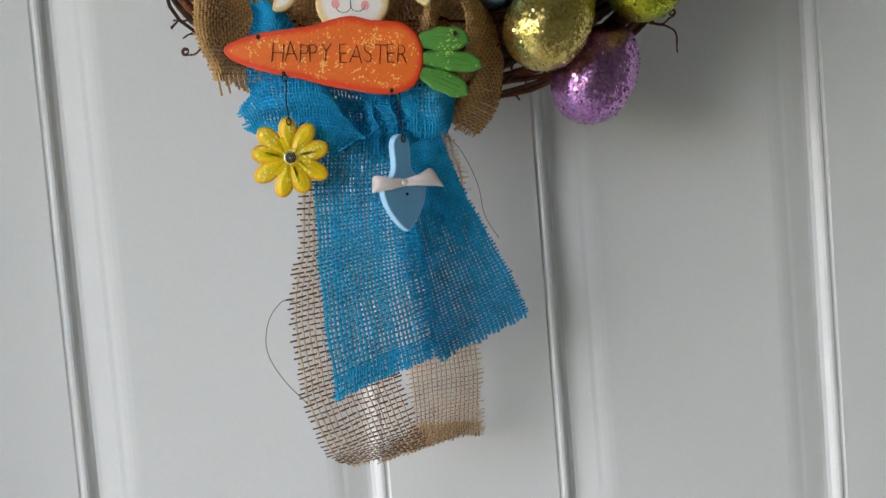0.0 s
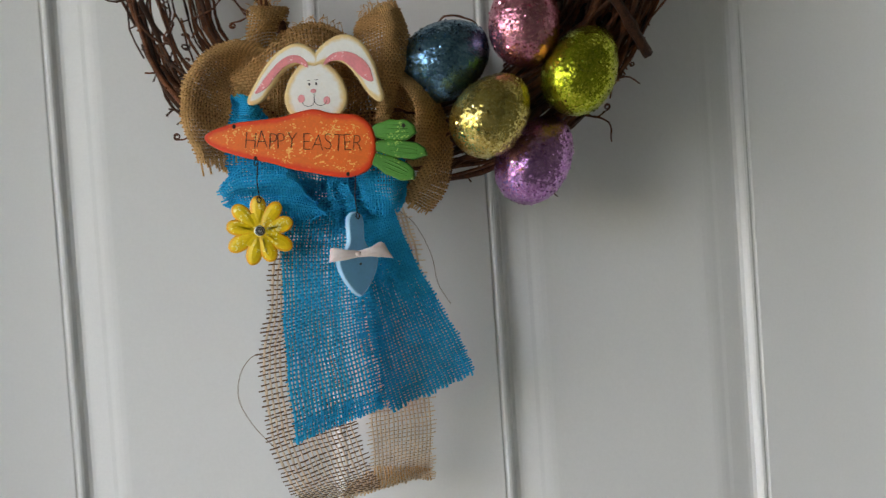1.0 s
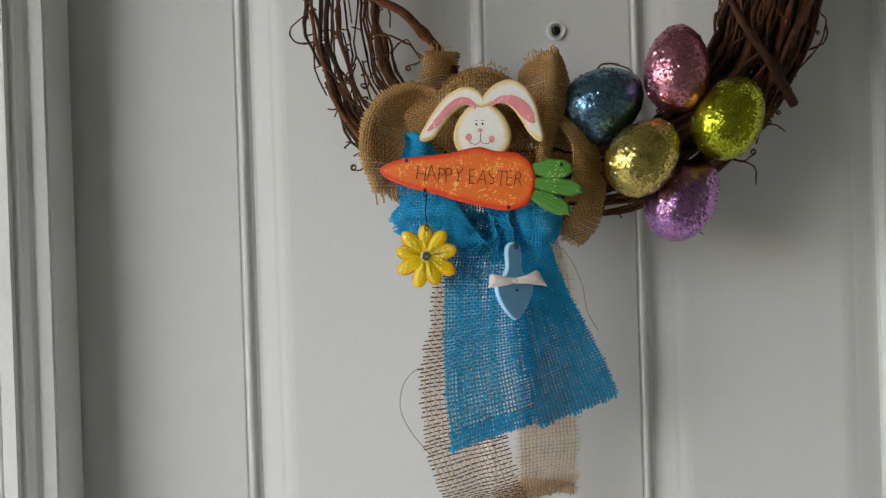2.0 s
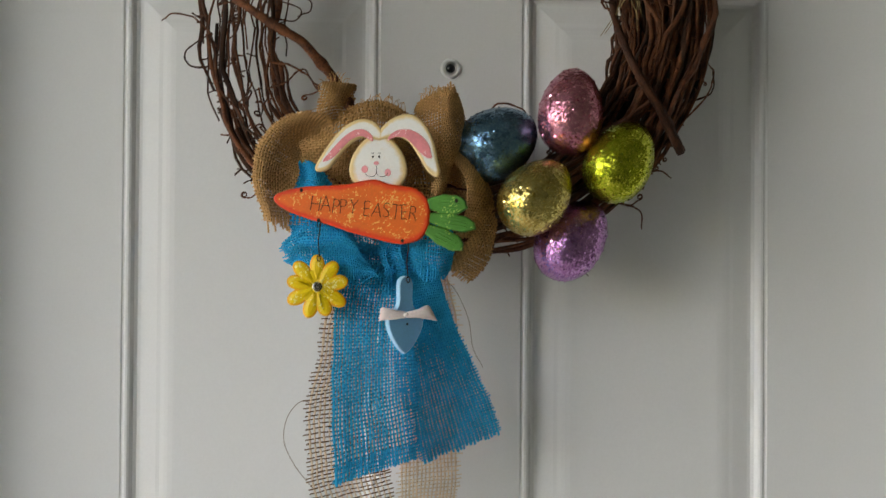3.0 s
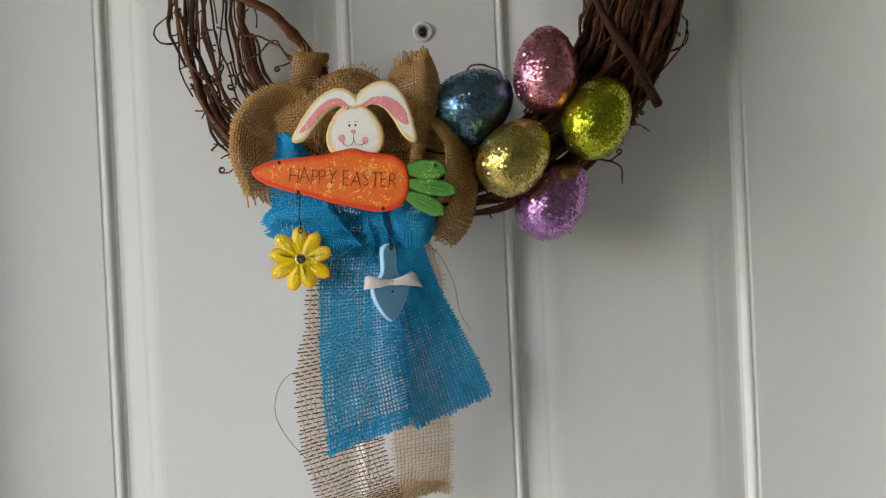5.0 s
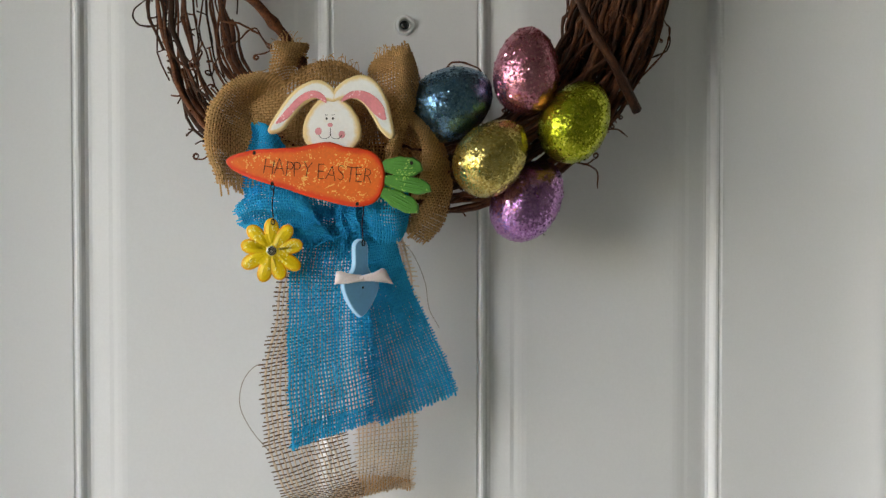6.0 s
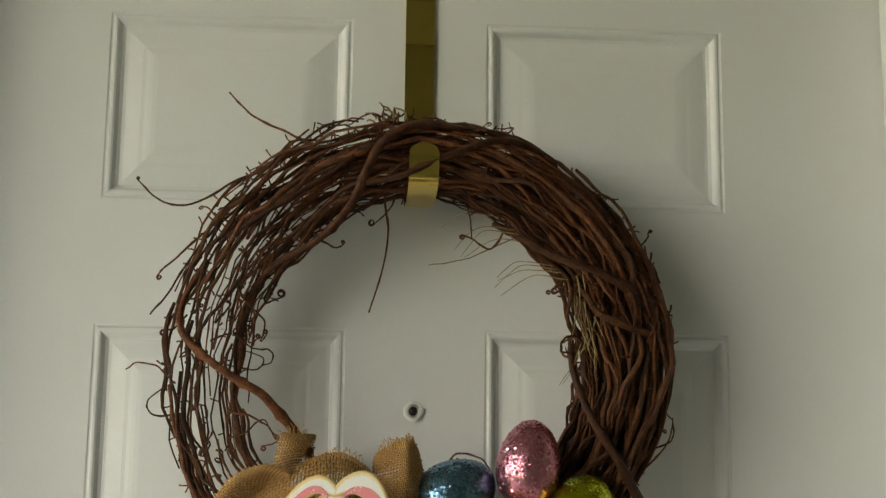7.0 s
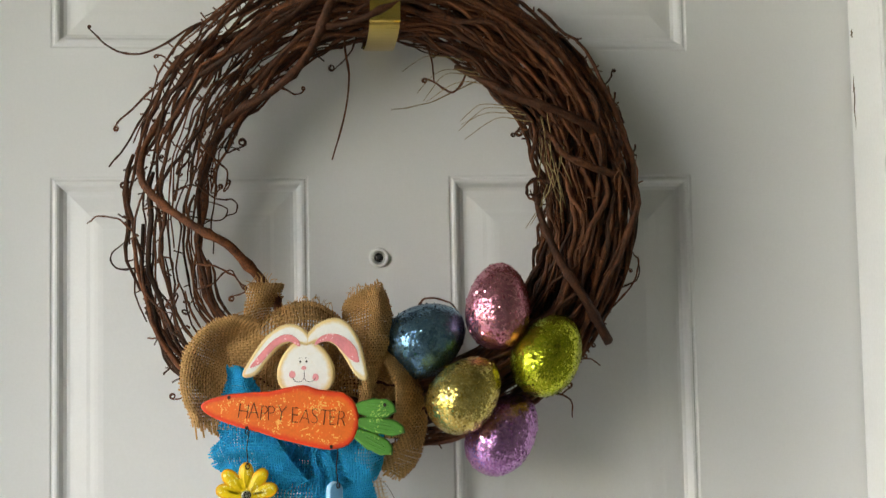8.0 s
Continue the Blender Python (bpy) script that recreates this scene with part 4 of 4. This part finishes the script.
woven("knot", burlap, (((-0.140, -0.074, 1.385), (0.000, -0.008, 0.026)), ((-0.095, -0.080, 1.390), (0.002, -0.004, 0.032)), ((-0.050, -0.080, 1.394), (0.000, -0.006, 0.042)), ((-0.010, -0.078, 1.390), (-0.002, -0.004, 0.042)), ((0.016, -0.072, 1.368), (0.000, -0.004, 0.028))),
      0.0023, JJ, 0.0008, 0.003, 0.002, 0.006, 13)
woven("tail", burlap, (((-0.086, -0.100, 1.318), (0.022, 0.004, 0.000)), ((-0.086, -0.108, 1.280), (0.026, 0.004, 0.000)), ((-0.089, -0.112, 1.245), (0.027, 0.004, 0.001)), ((-0.094, -0.110, 1.214), (0.030, 0.004, 0.002)), ((-0.0915, -0.108, 1.180), (0.031, 0.005, 0.004)),
      ((-0.090, -0.106, 1.148), (0.030, 0.006, 0.006)), ((-0.080, -0.098, 1.114), (0.029, 0.004, 0.006)), ((-0.068, -0.086, 1.097), (0.026, 0.004, 0.002))),
      (0.0033, 0.0034), (JUTE_PALE, JUTE_DARK), 0.00046, 0.004, 0.0040, 0.002, 17, flat=1.7)
woven("tail", burlap, (((-0.030, -0.080, 1.312), (0.022, 0.000, 0.000)), ((-0.024, -0.070, 1.270), (0.026, 0.002, 0.000)), ((-0.024, -0.058, 1.200), (0.027, 0.004, 0.000)), ((-0.021, -0.050, 1.150), (0.025, 0.004, 0.002)), ((-0.023, -0.054, 1.114), (0.024, 0.002, 0.003)), ((-0.028, -0.066, 1.098), (0.028, 0.004, 0.004))),
      (0.0037, 0.0034), (JUTE_PALE, JUTE_PALE), 0.00042, 0.004, 0.0045, 0.0015, 19, flat=1.9)
woven("folded_end", burlap, (((-0.070, -0.088, 1.098), (0.002, -0.004, 0.007)), ((-0.045, -0.080, 1.106), (0.000, -0.006, 0.008)), ((-0.020, -0.068, 1.104), (0.000, -0.006, 0.006)), ((0.000, -0.058, 1.100), (0.000, -0.004, 0.004))), 0.0026, (JUTE_PALE, JUTE), 0.0005, 0.005, 0.003, 0.003, 21)


def strand(name, parent, ctrl, rad, mat, label=""):
    c = [Vector(p) for p in ctrl]
    n = 8 * (len(c) - 1)
    v, f = tube_data([spline(c, i / n) for i in range(n + 1)], [rad] * (n + 1), 5)
    return piece(name, mesh_of(name, v, f, mat, smooth=True), parent, label)


strand("loose_thread", burlap, ((-0.118, -0.110, 1.208), (-0.129, -0.110, 1.212), (-0.140, -0.110, 1.200), (-0.143, -0.110, 1.180), (-0.134, -0.110, 1.160), (-0.119, -0.108, 1.141)), 0.00035, THREAD)
strand("loose_thread", burlap, ((-0.012, -0.080, 1.312), (0.000, -0.070, 1.300), (0.011, -0.062, 1.276), (0.015, -0.058, 1.253), (0.024, -0.055, 1.236)), 0.00030, THREAD)
for k in range(2):
    x, z = rng.uniform(-0.13, -0.09), rng.uniform(1.44, 1.452)
    strand("loose_thread", burlap, ((x, -0.10, z), (x + rng.uniform(-0.01, 0.01), -0.105, z + rng.uniform(-0.012, 0.012)), (x + rng.uniform(-0.014, 0.014), -0.10, z + rng.uniform(-0.014, 0.010))), 0.00028, JUTE)

fuzz = random.Random(12)
for (x0, z0), (x1, z1), y, count in (((-0.034, 1.462), (-0.004, 1.462), -0.098, 26), ((-0.118, 1.470), (-0.094, 1.474), -0.092, 14), ((-0.088, 1.453), (-0.046, 1.452), -0.104, 22), ((-0.160, 1.360), (-0.130, 1.357), -0.108, 20), ((-0.024, 1.384), (-0.018, 1.378), -0.128, 10)):
    down = -1 if z0 < 1.40 else 1
    for i in range(count):
        f = (i + fuzz.random()) / count
        p = Vector((x0 + (x1 - x0) * f, y + fuzz.uniform(-0.004, 0.004), z0 + (z1 - z0) * f + (0.007 * math.sin(math.pi * f) if down > 0 else 0)))
        q = p + Vector((fuzz.uniform(-0.005, 0.005), fuzz.uniform(-0.004, 0.003), down * fuzz.uniform(0.0005, 0.0042)))
        strand("fibre", burlap, (p - Vector((0, 0, down * 0.006)), p, q), fuzz.uniform(0.00016, 0.00034), JUTE)

bluebow = base("blue_bow", (0, 0, 0), "bright blue open-weave jute ribbon bow with two tails", "bow")
woven("loop_end", bluebow, (((-0.127, -0.112, 1.405), (0.006, -0.002, 0.000)), ((-0.121, -0.119, 1.392), (0.012, -0.003, -0.004)), ((-0.117, -0.118, 1.374), (0.018, -0.002, -0.004)), ((-0.117, -0.112, 1.352), (0.021, 0.000, 0.000)), ((-0.118, -0.110, 1.332), (0.018, 0.000, 0.000))),
      0.0020, BB, 0.00070, 0.004, 0.002, 0.0040, 35, pleat=0.003, folds=1.2, flat=1.2)
woven("loop", bluebow, (((-0.1410, -0.112, 1.3310), (0.0045, 0.000, -0.0095)), ((-0.1260, -0.121, 1.3350), (0.0025, 0.003, -0.0170)), ((-0.1060, -0.128, 1.3355), (0.0010, 0.004, -0.0205)), ((-0.0890, -0.131, 1.3325), (0.0040, 0.003, -0.0200)), ((-0.0770, -0.126, 1.3240), (0.0085, 0.000, -0.0105))),
      0.0020, (BLUE_PALE, BLUE), 0.00068, 0.006, 0.003, 0.0030, 31, pleat=0.0045, folds=1.5, roll=0.006, flat=1.2)
woven("loop", bluebow, (((-0.100, -0.108, 1.352), (0.000, -0.004, 0.012)), ((-0.080, -0.116, 1.349), (0.000, -0.006, 0.015)), ((-0.060, -0.120, 1.345), (0.000, -0.006, 0.014)), ((-0.046, -0.116, 1.340), (0.000, -0.004, 0.010))), 0.0022, BB, 0.00066, 0.003, 0.002, 0.0045, 36, pleat=0.004, folds=1.0)
woven("loop", bluebow, (((-0.0470, -0.118, 1.336), (0.000, -0.004, 0.011)), ((-0.0360, -0.129, 1.336), (0.000, -0.004, 0.021)), ((-0.0230, -0.131, 1.336), (0.000, -0.004, 0.0235)), ((-0.0130, -0.124, 1.335), (0.002, -0.002, 0.020)), ((-0.0070, -0.110, 1.334), (0.002, 0.000, 0.014))),
      0.0022, (BLUE_PALE, BLUE), 0.00066, 0.003, 0.002, 0.0030, 33, pleat=0.003, folds=1.2, roll=0.013, flat=1.2)
woven("knot", bluebow, (((-0.050, -0.119, 1.350), (0.013, -0.002, 0.000)), ((-0.053, -0.124, 1.331), (0.011, -0.004, 0.000)), ((-0.050, -0.117, 1.311), (0.011, -0.001, 0.000)), ((-0.050, -0.108, 1.296), (0.012, 0.000, 0.000))), 0.0022, BB, 0.00066, 0.004, 0.002, 0.0060, 39, pleat=0.003)
woven("knot", bluebow, (((-0.100, -0.100, 1.330), (0.002, -0.002, 0.016)), ((-0.070, -0.100, 1.322), (0.000, -0.002, 0.018)), ((-0.030, -0.102, 1.322), (0.002, -0.002, 0.018))), 0.0019, BB, 0.0008, 0.003, 0.002, 0.005, 37)
woven("tail", bluebow, (((-0.068, -0.106, 1.325), (0.026, 0.002, 0.000)), ((-0.073, -0.117, 1.288), (0.0295, 0.004, 0.000)), ((-0.0750, -0.125, 1.250), (0.0295, 0.004, 0.003)), ((-0.0740, -0.130, 1.212), (0.0305, 0.006, 0.006)), ((-0.0685, -0.131, 1.1605), (0.0325, 0.010, 0.0092))),
      (0.0028, 0.0026), (BLUE_PALE, BLUE_DARK), 0.00050, 0.003, 0.002, 0.0012, 41, flat=1.9)
woven("hem", bluebow, (((-0.1015, -0.1395, 1.1555), (0.001, 0.000, 0.0070)), ((-0.068, -0.1315, 1.1660), (0.000, 0.000, 0.0074)), ((-0.034, -0.1215, 1.1735), (-0.001, 0.000, 0.0060))), 0.0024, (BLUE_PALE, BLUE), 0.0005, 0.002, 0.0005, 0.0008, 42)
woven("tail", bluebow, (((-0.036, -0.106, 1.322), (0.016, 0.002, 0.000)), ((-0.030, -0.106, 1.290), (0.018, 0.004, 0.004)), ((-0.019, -0.098, 1.245), (0.025, 0.008, 0.008)), ((-0.006, -0.090, 1.205), (0.031, 0.012, 0.010)), ((0.004, -0.084, 1.172), (0.033, 0.014, 0.011))),
      (0.0024, 0.0024), (BLUE_PALE, BLUE), 0.00060, 0.004, 0.002, 0.0012, 43, flat=1.95)
woven("tail_fold", bluebow, (((-0.048, -0.120, 1.300), (0.008, -0.003, 0.000)), ((-0.046, -0.126, 1.250), (0.008, 0.000, 0.000)), ((-0.042, -0.126, 1.210), (0.006, 0.004, 0.001)), ((-0.038, -0.122, 1.172), (0.004, 0.004, 0.001))), 0.0030, BB, 0.0005, 0.002, 0.001, 0.001, 45)
strand("loose_thread", bluebow, ((-0.086, -0.130, 1.306), (-0.074, -0.138, 1.313), (-0.062, -0.138, 1.317), (-0.056, -0.134, 1.326), (-0.060, -0.130, 1.334)), 0.0004, BLUE)


# ---------------------------------------------------------------- easter sign
SX, SZ = -0.070, 1.370
sign = base("easter_sign", (SX, -0.1335, SZ), "painted wooden rabbit peeking over an orange carrot sign", "sign", turn=-8)


def local(*pts):
    return [Vector((x - SX, z - SZ)) for x, z in pts]


head_outline = [Vector((0.0010 + 0.0226 * math.sin(a) * (1 - 0.24 * math.cos(a)), 0.0335 + 0.0235 * math.cos(a))) for a in [TAU * k / 36 for k in range(36)]]
rabbit = piece("rabbit", plate("rabbit", head_outline, 0.005, WHITE, None, 0.0022, stain=0.0045), sign, "white cut-out rabbit shape with antiqued tan edges")
EAR_L = ((-0.0665, 1.4215), (-0.0650, 1.4285), (-0.0735, 1.4370), (-0.0840, 1.4385), (-0.0960, 1.4325), (-0.1060, 1.4220), (-0.1140, 1.4100), (-0.1195, 1.4000), (-0.1165, 1.3965), (-0.1080, 1.3990), (-0.1000, 1.4085), (-0.0920, 1.4180), (-0.0820, 1.4240), (-0.0740, 1.4225))
EAR_R = ((-0.0680, 1.4215), (-0.0685, 1.4285), (-0.0610, 1.4370), (-0.0510, 1.4420), (-0.0410, 1.4420), (-0.0320, 1.4350), (-0.0250, 1.4220), (-0.0215, 1.4070), (-0.0195, 1.3960), (-0.0235, 1.3925), (-0.0310, 1.3990), (-0.0380, 1.4110), (-0.0460, 1.4215), (-0.0570, 1.4245))
for ctrl, inner in ((EAR_L, (0.76, 0.50)), (EAR_R, (0.76, 0.50))):
    out = ring_outline(local(*ctrl), 4)
    ear = piece("ear", plate("ear", out, 0.005, WHITE, None, 0.0020, stain=0.0024), sign, m=pose(0, -0.0012, 0))
    n = len(out)
    mid = [(out[i] + out[n - 1 - i]) / 2 for i in range(n)]
    core = [mid[i] + (out[i] - mid[i]) * inner[1] for i in range(n)]
    cen = sum(core, Vector((0, 0))) / n
    core = [cen + (q - cen) * inner[0] for q in core]
    piece("inner_ear", plate("inner_ear", core, 0.0007, PINK, None, 0.0003), ear, "pink painted inner ear", pose(0, -0.0049, 0))


def dot(name, x, z, rx, rz, mat, parent, lift=0.0053, thick=0.0004):
    o = [Vector((x - SX + rx * math.cos(TAU * k / 18), z - SZ + rz * math.sin(TAU * k / 18))) for k in range(18)]
    return piece(name, plate(name, o, thick, mat, None, thick * 0.4), parent, m=pose(0, -lift + thick, 0))


for x, z, rx, rz, mat, nm in ((-0.0730, 1.4085, 0.0008, 0.0010, INK, "painted_dot"), (-0.0680, 1.4085, 0.0008, 0.0010, INK, "painted_dot"), (-0.0702, 1.4035, 0.0021, 0.0015, BLUSH, "painted_oval"),
                              (-0.0795, 1.3985, 0.0026, 0.0029, BLUSH, "painted_oval"), (-0.0610, 1.3960, 0.0025, 0.0029, BLUSH, "painted_oval")):
    dot(nm, x, z, rx, rz, mat, rabbit)
for sgn in (-1, 1):
    arc = [Vector((0.0 + sgn * (0.0001 + 0.0044 * (1 - math.cos(a))), -0.0052, 1.3960 - SZ - 0.0034 * math.sin(a))) for a in [math.pi * k / 10 for k in range(11)]]
    v, f = tube_data([Vector((0, -0.0052, 1.4015 - SZ))] + arc, [0.00024] * 12, 4)
    piece("painted_line", mesh_of("painted_line", v, f, INK), rabbit)
    v, f = tube_data([Vector((sgn * 0.0026 - 0.0004 + 0.0012 * k, -0.0052, 1.4112 - SZ + 0.0003 * (k % 2))) for k in (-1, 0, 1)], [0.00022] * 3, 4)
    piece("painted_line", mesh_of("painted_line", v, f, INK), rabbit)

CARROT_CTRL = ((-0.1515, 1.3760), (-0.1440, 1.3805), (-0.1290, 1.3840), (-0.1130, 1.3850), (-0.0950, 1.3860), (-0.0830, 1.3885), (-0.0700, 1.3900), (-0.0590, 1.3865), (-0.0480, 1.3850), (-0.0380, 1.3830), (-0.0295, 1.3750),
               (-0.0268, 1.3640), (-0.0285, 1.3520), (-0.0350, 1.3430), (-0.0470, 1.3392), (-0.0600, 1.3405), (-0.0740, 1.3440), (-0.0900, 1.3480), (-0.1040, 1.3530), (-0.1200, 1.3575), (-0.1360, 1.3630), (-0.1480, 1.3695))
carrot = piece("carrot", plate("carrot", ring_outline(local(*CARROT_CTRL), 4), 0.006, CARROT, None, 0.0022, stain=0.0042), sign, "orange carrot board with darker edges and gold flecks", pose(0, -0.0055, 0))
for (x0, z0), (x1, z1), w in (((-0.030, 1.3715), (0.003, 1.3700), 0.0078), ((-0.030, 1.3610), (0.010, 1.3530), 0.0066), ((-0.032, 1.3530), (0.000, 1.3360), 0.0070)):
    d = Vector((x1 - x0, z1 - z0))
    s = Vector((-d.y, d.x)).normalized()
    o, steps = [], 16
    for sgn in (1, -1):
        for k in range(steps):
            f = k / steps if sgn > 0 else 1 - k / steps
            o.append(Vector((x0 - SX, z0 - SZ)) + d * f + s * sgn * w * (0.30 + 0.70 * math.sin(math.pi * min(1, f * 0.93)) ** 0.7) * (1 - max(0, f - 0.85) * 3.0) * (1 + 0.06 * math.sin(f * 19)))
    leaf = piece("carrot_leaf", plate("carrot_leaf", o, 0.0055, LEAF, LEAF, 0.0022), sign, "green painted carrot leaf", pose(0, -0.0050, 0))
    for off in (-0.35, 0.1, 0.45):
        vein = [Vector((x0 - SX, -0.0056, z0 - SZ)) + Vector((d.x, 0, d.y)) * (0.28 + 0.09 * k) + Vector((s.x, 0, s.y)) * off * w * (0.5 + 0.5 * math.sin(math.pi * (0.3 + 0.09 * k))) for k in range(7)]
        v, f = tube_data(vein, [0.0001 + 0.00045 * math.sin(math.pi * (k + 0.5) / 7) for k in range(7)], 5)
        piece("vein", mesh_of("vein", v, f, LEAF, smooth=True), leaf)

for x, z in ((-0.1290, 1.3815), (-0.1150, 1.3575), (-0.0485, 1.3415), (-0.0060, 1.3735)):
    dot("wire_hole", x, z, 0.0013, 0.0016, INK, carrot, 0.0063)

# hand-painted wording, letter by letter
def letter_mesh(char):
    font = bpy.data.curves.new("letter", "FONT")
    font.body, font.size, font.extrude, font.offset = char, 0.0182, 0.0002, -0.00056
    ob = new("letter_curve", font)
    bpy.context.view_layer.update()
    me = bpy.data.meshes.new_from_object(ob.evaluated_get(bpy.context.evaluated_depsgraph_get()))
    bpy.data.objects.remove(ob)
    x0 = min(v.co.x for v in me.vertices)
    for v in me.vertices:
        v.co.x -= x0
    me.materials.clear()
    me.materials.append(INK)
    return me, max(v.co.x for v in me.vertices)


words, pen, line = "HAPPY EASTER", 0.0, []
for char in words:
    if char == " ":
        pen += 0.0058
        continue
    me, w = letter_mesh(char)
    line.append((me, pen))
    pen += w + 0.0017
squeeze = 0.0850 / (pen - 0.0017)
lettering = piece("lettering", None, carrot, "dark hand-painted wording HAPPY EASTER", pose(-0.1220 - SX, -0.00620, 1.3652 - SZ, 90, 5.5, 0))
for i, (me, x) in enumerate(line):
    tilt = (-4, 3, -2, 4, -3, 2, -4, 3, -2, 4, -3)[i]
    piece("letter", me, lettering, m=Matrix.Translation((x * squeeze, 0.0005 * math.sin(i * 2.1), 0)) @ pose(0, 0, 0, 0, 0, tilt) @ Matrix.Diagonal((squeeze, 1.0 + 0.05 * math.sin(i * 1.7), 1, 1)))


def loop_wire(name, parent, x, y, z_top, z_bot):
    pts = [Vector((x, y, z_top)), Vector((x + 0.0006, y - 0.0015, z_top - 0.004)), Vector((x - 0.0005, y - 0.001, (z_top + z_bot) / 2)), Vector((x + 0.0003, y - 0.001, z_bot + 0.003)), Vector((x, y - 0.0005, z_bot))]
    strand(name, parent, pts, 0.00045, WIRE, "thin dark wire")
    for z in (z_top, z_bot):
        coil = [Vector((x + 0.0014 * math.cos(a), y - 0.0022, z + 0.0022 * math.sin(a))) for a in [TAU * k / 12 for k in range(13)]]
        v, f = tube_data(coil, [0.00040] * 13, 5)
        piece("wire_loop", mesh_of("wire_loop", v, f, WIRE), parent)


# ---------------------------------------------------------------- flower and trowel charms
flower = base("flower_charm", (-0.117, -0.1340, 1.305), "yellow glitter wooden daisy hanging on a wire", "ornament")
for k in range(9):
    a0 = math.pi / 2 + TAU * k / 9 + 0.05 * math.sin(k * 1.9)
    long = 0.0256 + 0.0012 * math.sin(k * 2.3)
    o = []
    for i in range(24):
        a = TAU * i / 24
        q = Vector((long * 0.54 + long * 0.46 * math.cos(a), (0.0059 + 0.0004 * math.sin(k * 3.1)) * math.sin(a) * (1.0 + 0.24 * math.cos(a))))
        o.append(Vector((q.x * math.cos(a0) - q.y * math.sin(a0), q.x * math.sin(a0) + q.y * math.cos(a0))))
    piece("petal", plate("petal", o, 0.0038, YELLOW, YELLOW_EDGE, 0.0017, 0.0007), flower, m=pose(0, -0.0002 * (k % 3), 0))
disc = [Vector((0.0142 * math.cos(TAU * k / 24), 0.0142 * math.sin(TAU * k / 24))) for k in range(24)]
piece("disc", plate("disc", disc, 0.0041, YELLOW, YELLOW, 0.0012), flower)
eye = piece("flower_centre", lathe("flower_centre", ((0.0040, -0.0036), (0.0038, -0.0048), (0.0030, -0.0054), (0.0010, -0.0052)), STEEL, 20), flower, "dark metal rivet with wire")
coil = [Vector(((0.0010 + 0.00018 * k) * math.cos(k * 0.9), -0.0056, (0.0010 + 0.00018 * k) * math.sin(k * 0.9))) for k in range(16)]
v, f = tube_data(coil, [0.0004] * 16, 5)
piece("coil", mesh_of("coil", v, f, INK), eye)
loop_wire("wire", flower, 0.0012, -0.0028, 0.0495, 0.0225)

trowel = base("trowel_charm", (-0.0492, -0.1400, 1.2845), "pale blue wooden garden trowel with a ribbon bow", "ornament", turn=27)
half_w = ((0.0296, 0.0001), (0.0285, 0.0030), (0.0255, 0.0055), (0.0200, 0.0062), (0.0100, 0.0060), (0.0040, 0.0082), (-0.0010, 0.0142), (-0.0050, 0.0160), (-0.0110, 0.0152), (-0.0180, 0.0122), (-0.0250, 0.0076), (-0.0295, 0.0036), (-0.0320, 0.0001))
side = [Vector((w, z)) for z, w in half_w]
out = []
for sgn in (1, -1):
    run = [spline(side, k / 36) for k in range(37)]
    run = run if sgn > 0 else run[::-1]
    out += [Vector((sgn * q.x, q.y)) for q in run[:-1]]
piece("board", plate("board", out, 0.0055, PALE_BLUE, PALE_EDGE, 0.0010), trowel)
loop_wire("wire", trowel, 0.0012, -0.0040, 0.0570, 0.0265)


def satin_strip(name, rows, parent, label=""):
    """Thin doubled ribbon strip along (centre, half width) rows."""
    cs, ws = [Vector(c) for c, _ in rows], [Vector(w) for _, w in rows]
    verts, faces, n = [], [], 18
    for i in range(n + 1):
        c, w = spline(cs, i / n), spline(ws, i / n)
        for j in range(5):
            verts.append(c + w * (j / 2 - 1) + Vector((0, 0.0006 * math.cos(j * 1.9 + i * 0.5), 0)))
    for i in range(n):
        for j in range(4):
            a = i * 5 + j
            faces.append((a, a + 1, a + 6, a + 5))
    ob = piece(name, mesh_of(name, verts, faces, SATIN, smooth=True), parent, label)
    sol = ob.modifiers.new("thickness", "SOLIDIFY")
    sol.thickness = 0.0004
    return ob


piece("nail", lathe("nail", ((0.0009, -0.0054), (0.0009, -0.0060), (0.0002, -0.0063)), INK, 10), trowel, "small dark nail head", pose(0.0010, 0, -0.0085))
tie = piece("ribbon_bow", lathe("ribbon_bow", ((0.0006, 0.0012), (0.0017, 0.0006), (0.0020, -0.0006), (0.0013, -0.0014), (0.0003, -0.0017)), SATIN, 16), trowel, "pale pink satin ribbon bow", pose(-0.0015, -0.0080, -0.0010, 0, -4, -18) @ Matrix.Diagonal((1.12, 1.0, 1.0, 1.0)))
for rows in ((((0, 0, 0), (0, 0, 0.0024)), ((-0.008, -0.002, 0.0008), (0, 0.0004, 0.0036)), ((-0.015, -0.001, 0.0020), (0.0004, 0.001, 0.0050)), ((-0.0185, 0.001, 0.0018), (0.0010, 0.001, 0.0048))),
             (((-0.0185, 0.001, 0.0018), (0.0010, 0.001, 0.0048)), ((-0.013, 0.002, 0.0012), (0, 0.0006, 0.0038)), ((0, 0.001, 0), (0, 0, 0.0020))),
             (((0, 0, 0), (0, 0, 0.0022)), ((0.009, -0.002, 0.0004), (0, 0.0004, 0.0036)), ((0.016, -0.001, 0.0012), (-0.0006, 0.001, 0.0052)), ((0.0200, 0.0012, -0.0012), (-0.0020, 0.001, 0.0056))),
             (((0.0200, 0.001, -0.0012), (-0.0020, 0.001, 0.0054)), ((0.012, 0.002, -0.0004), (0, 0.0006, 0.0036)), ((0, 0.001, 0), (0, 0, 0.0020)))):
    satin_strip("bow_loop", rows, tie)
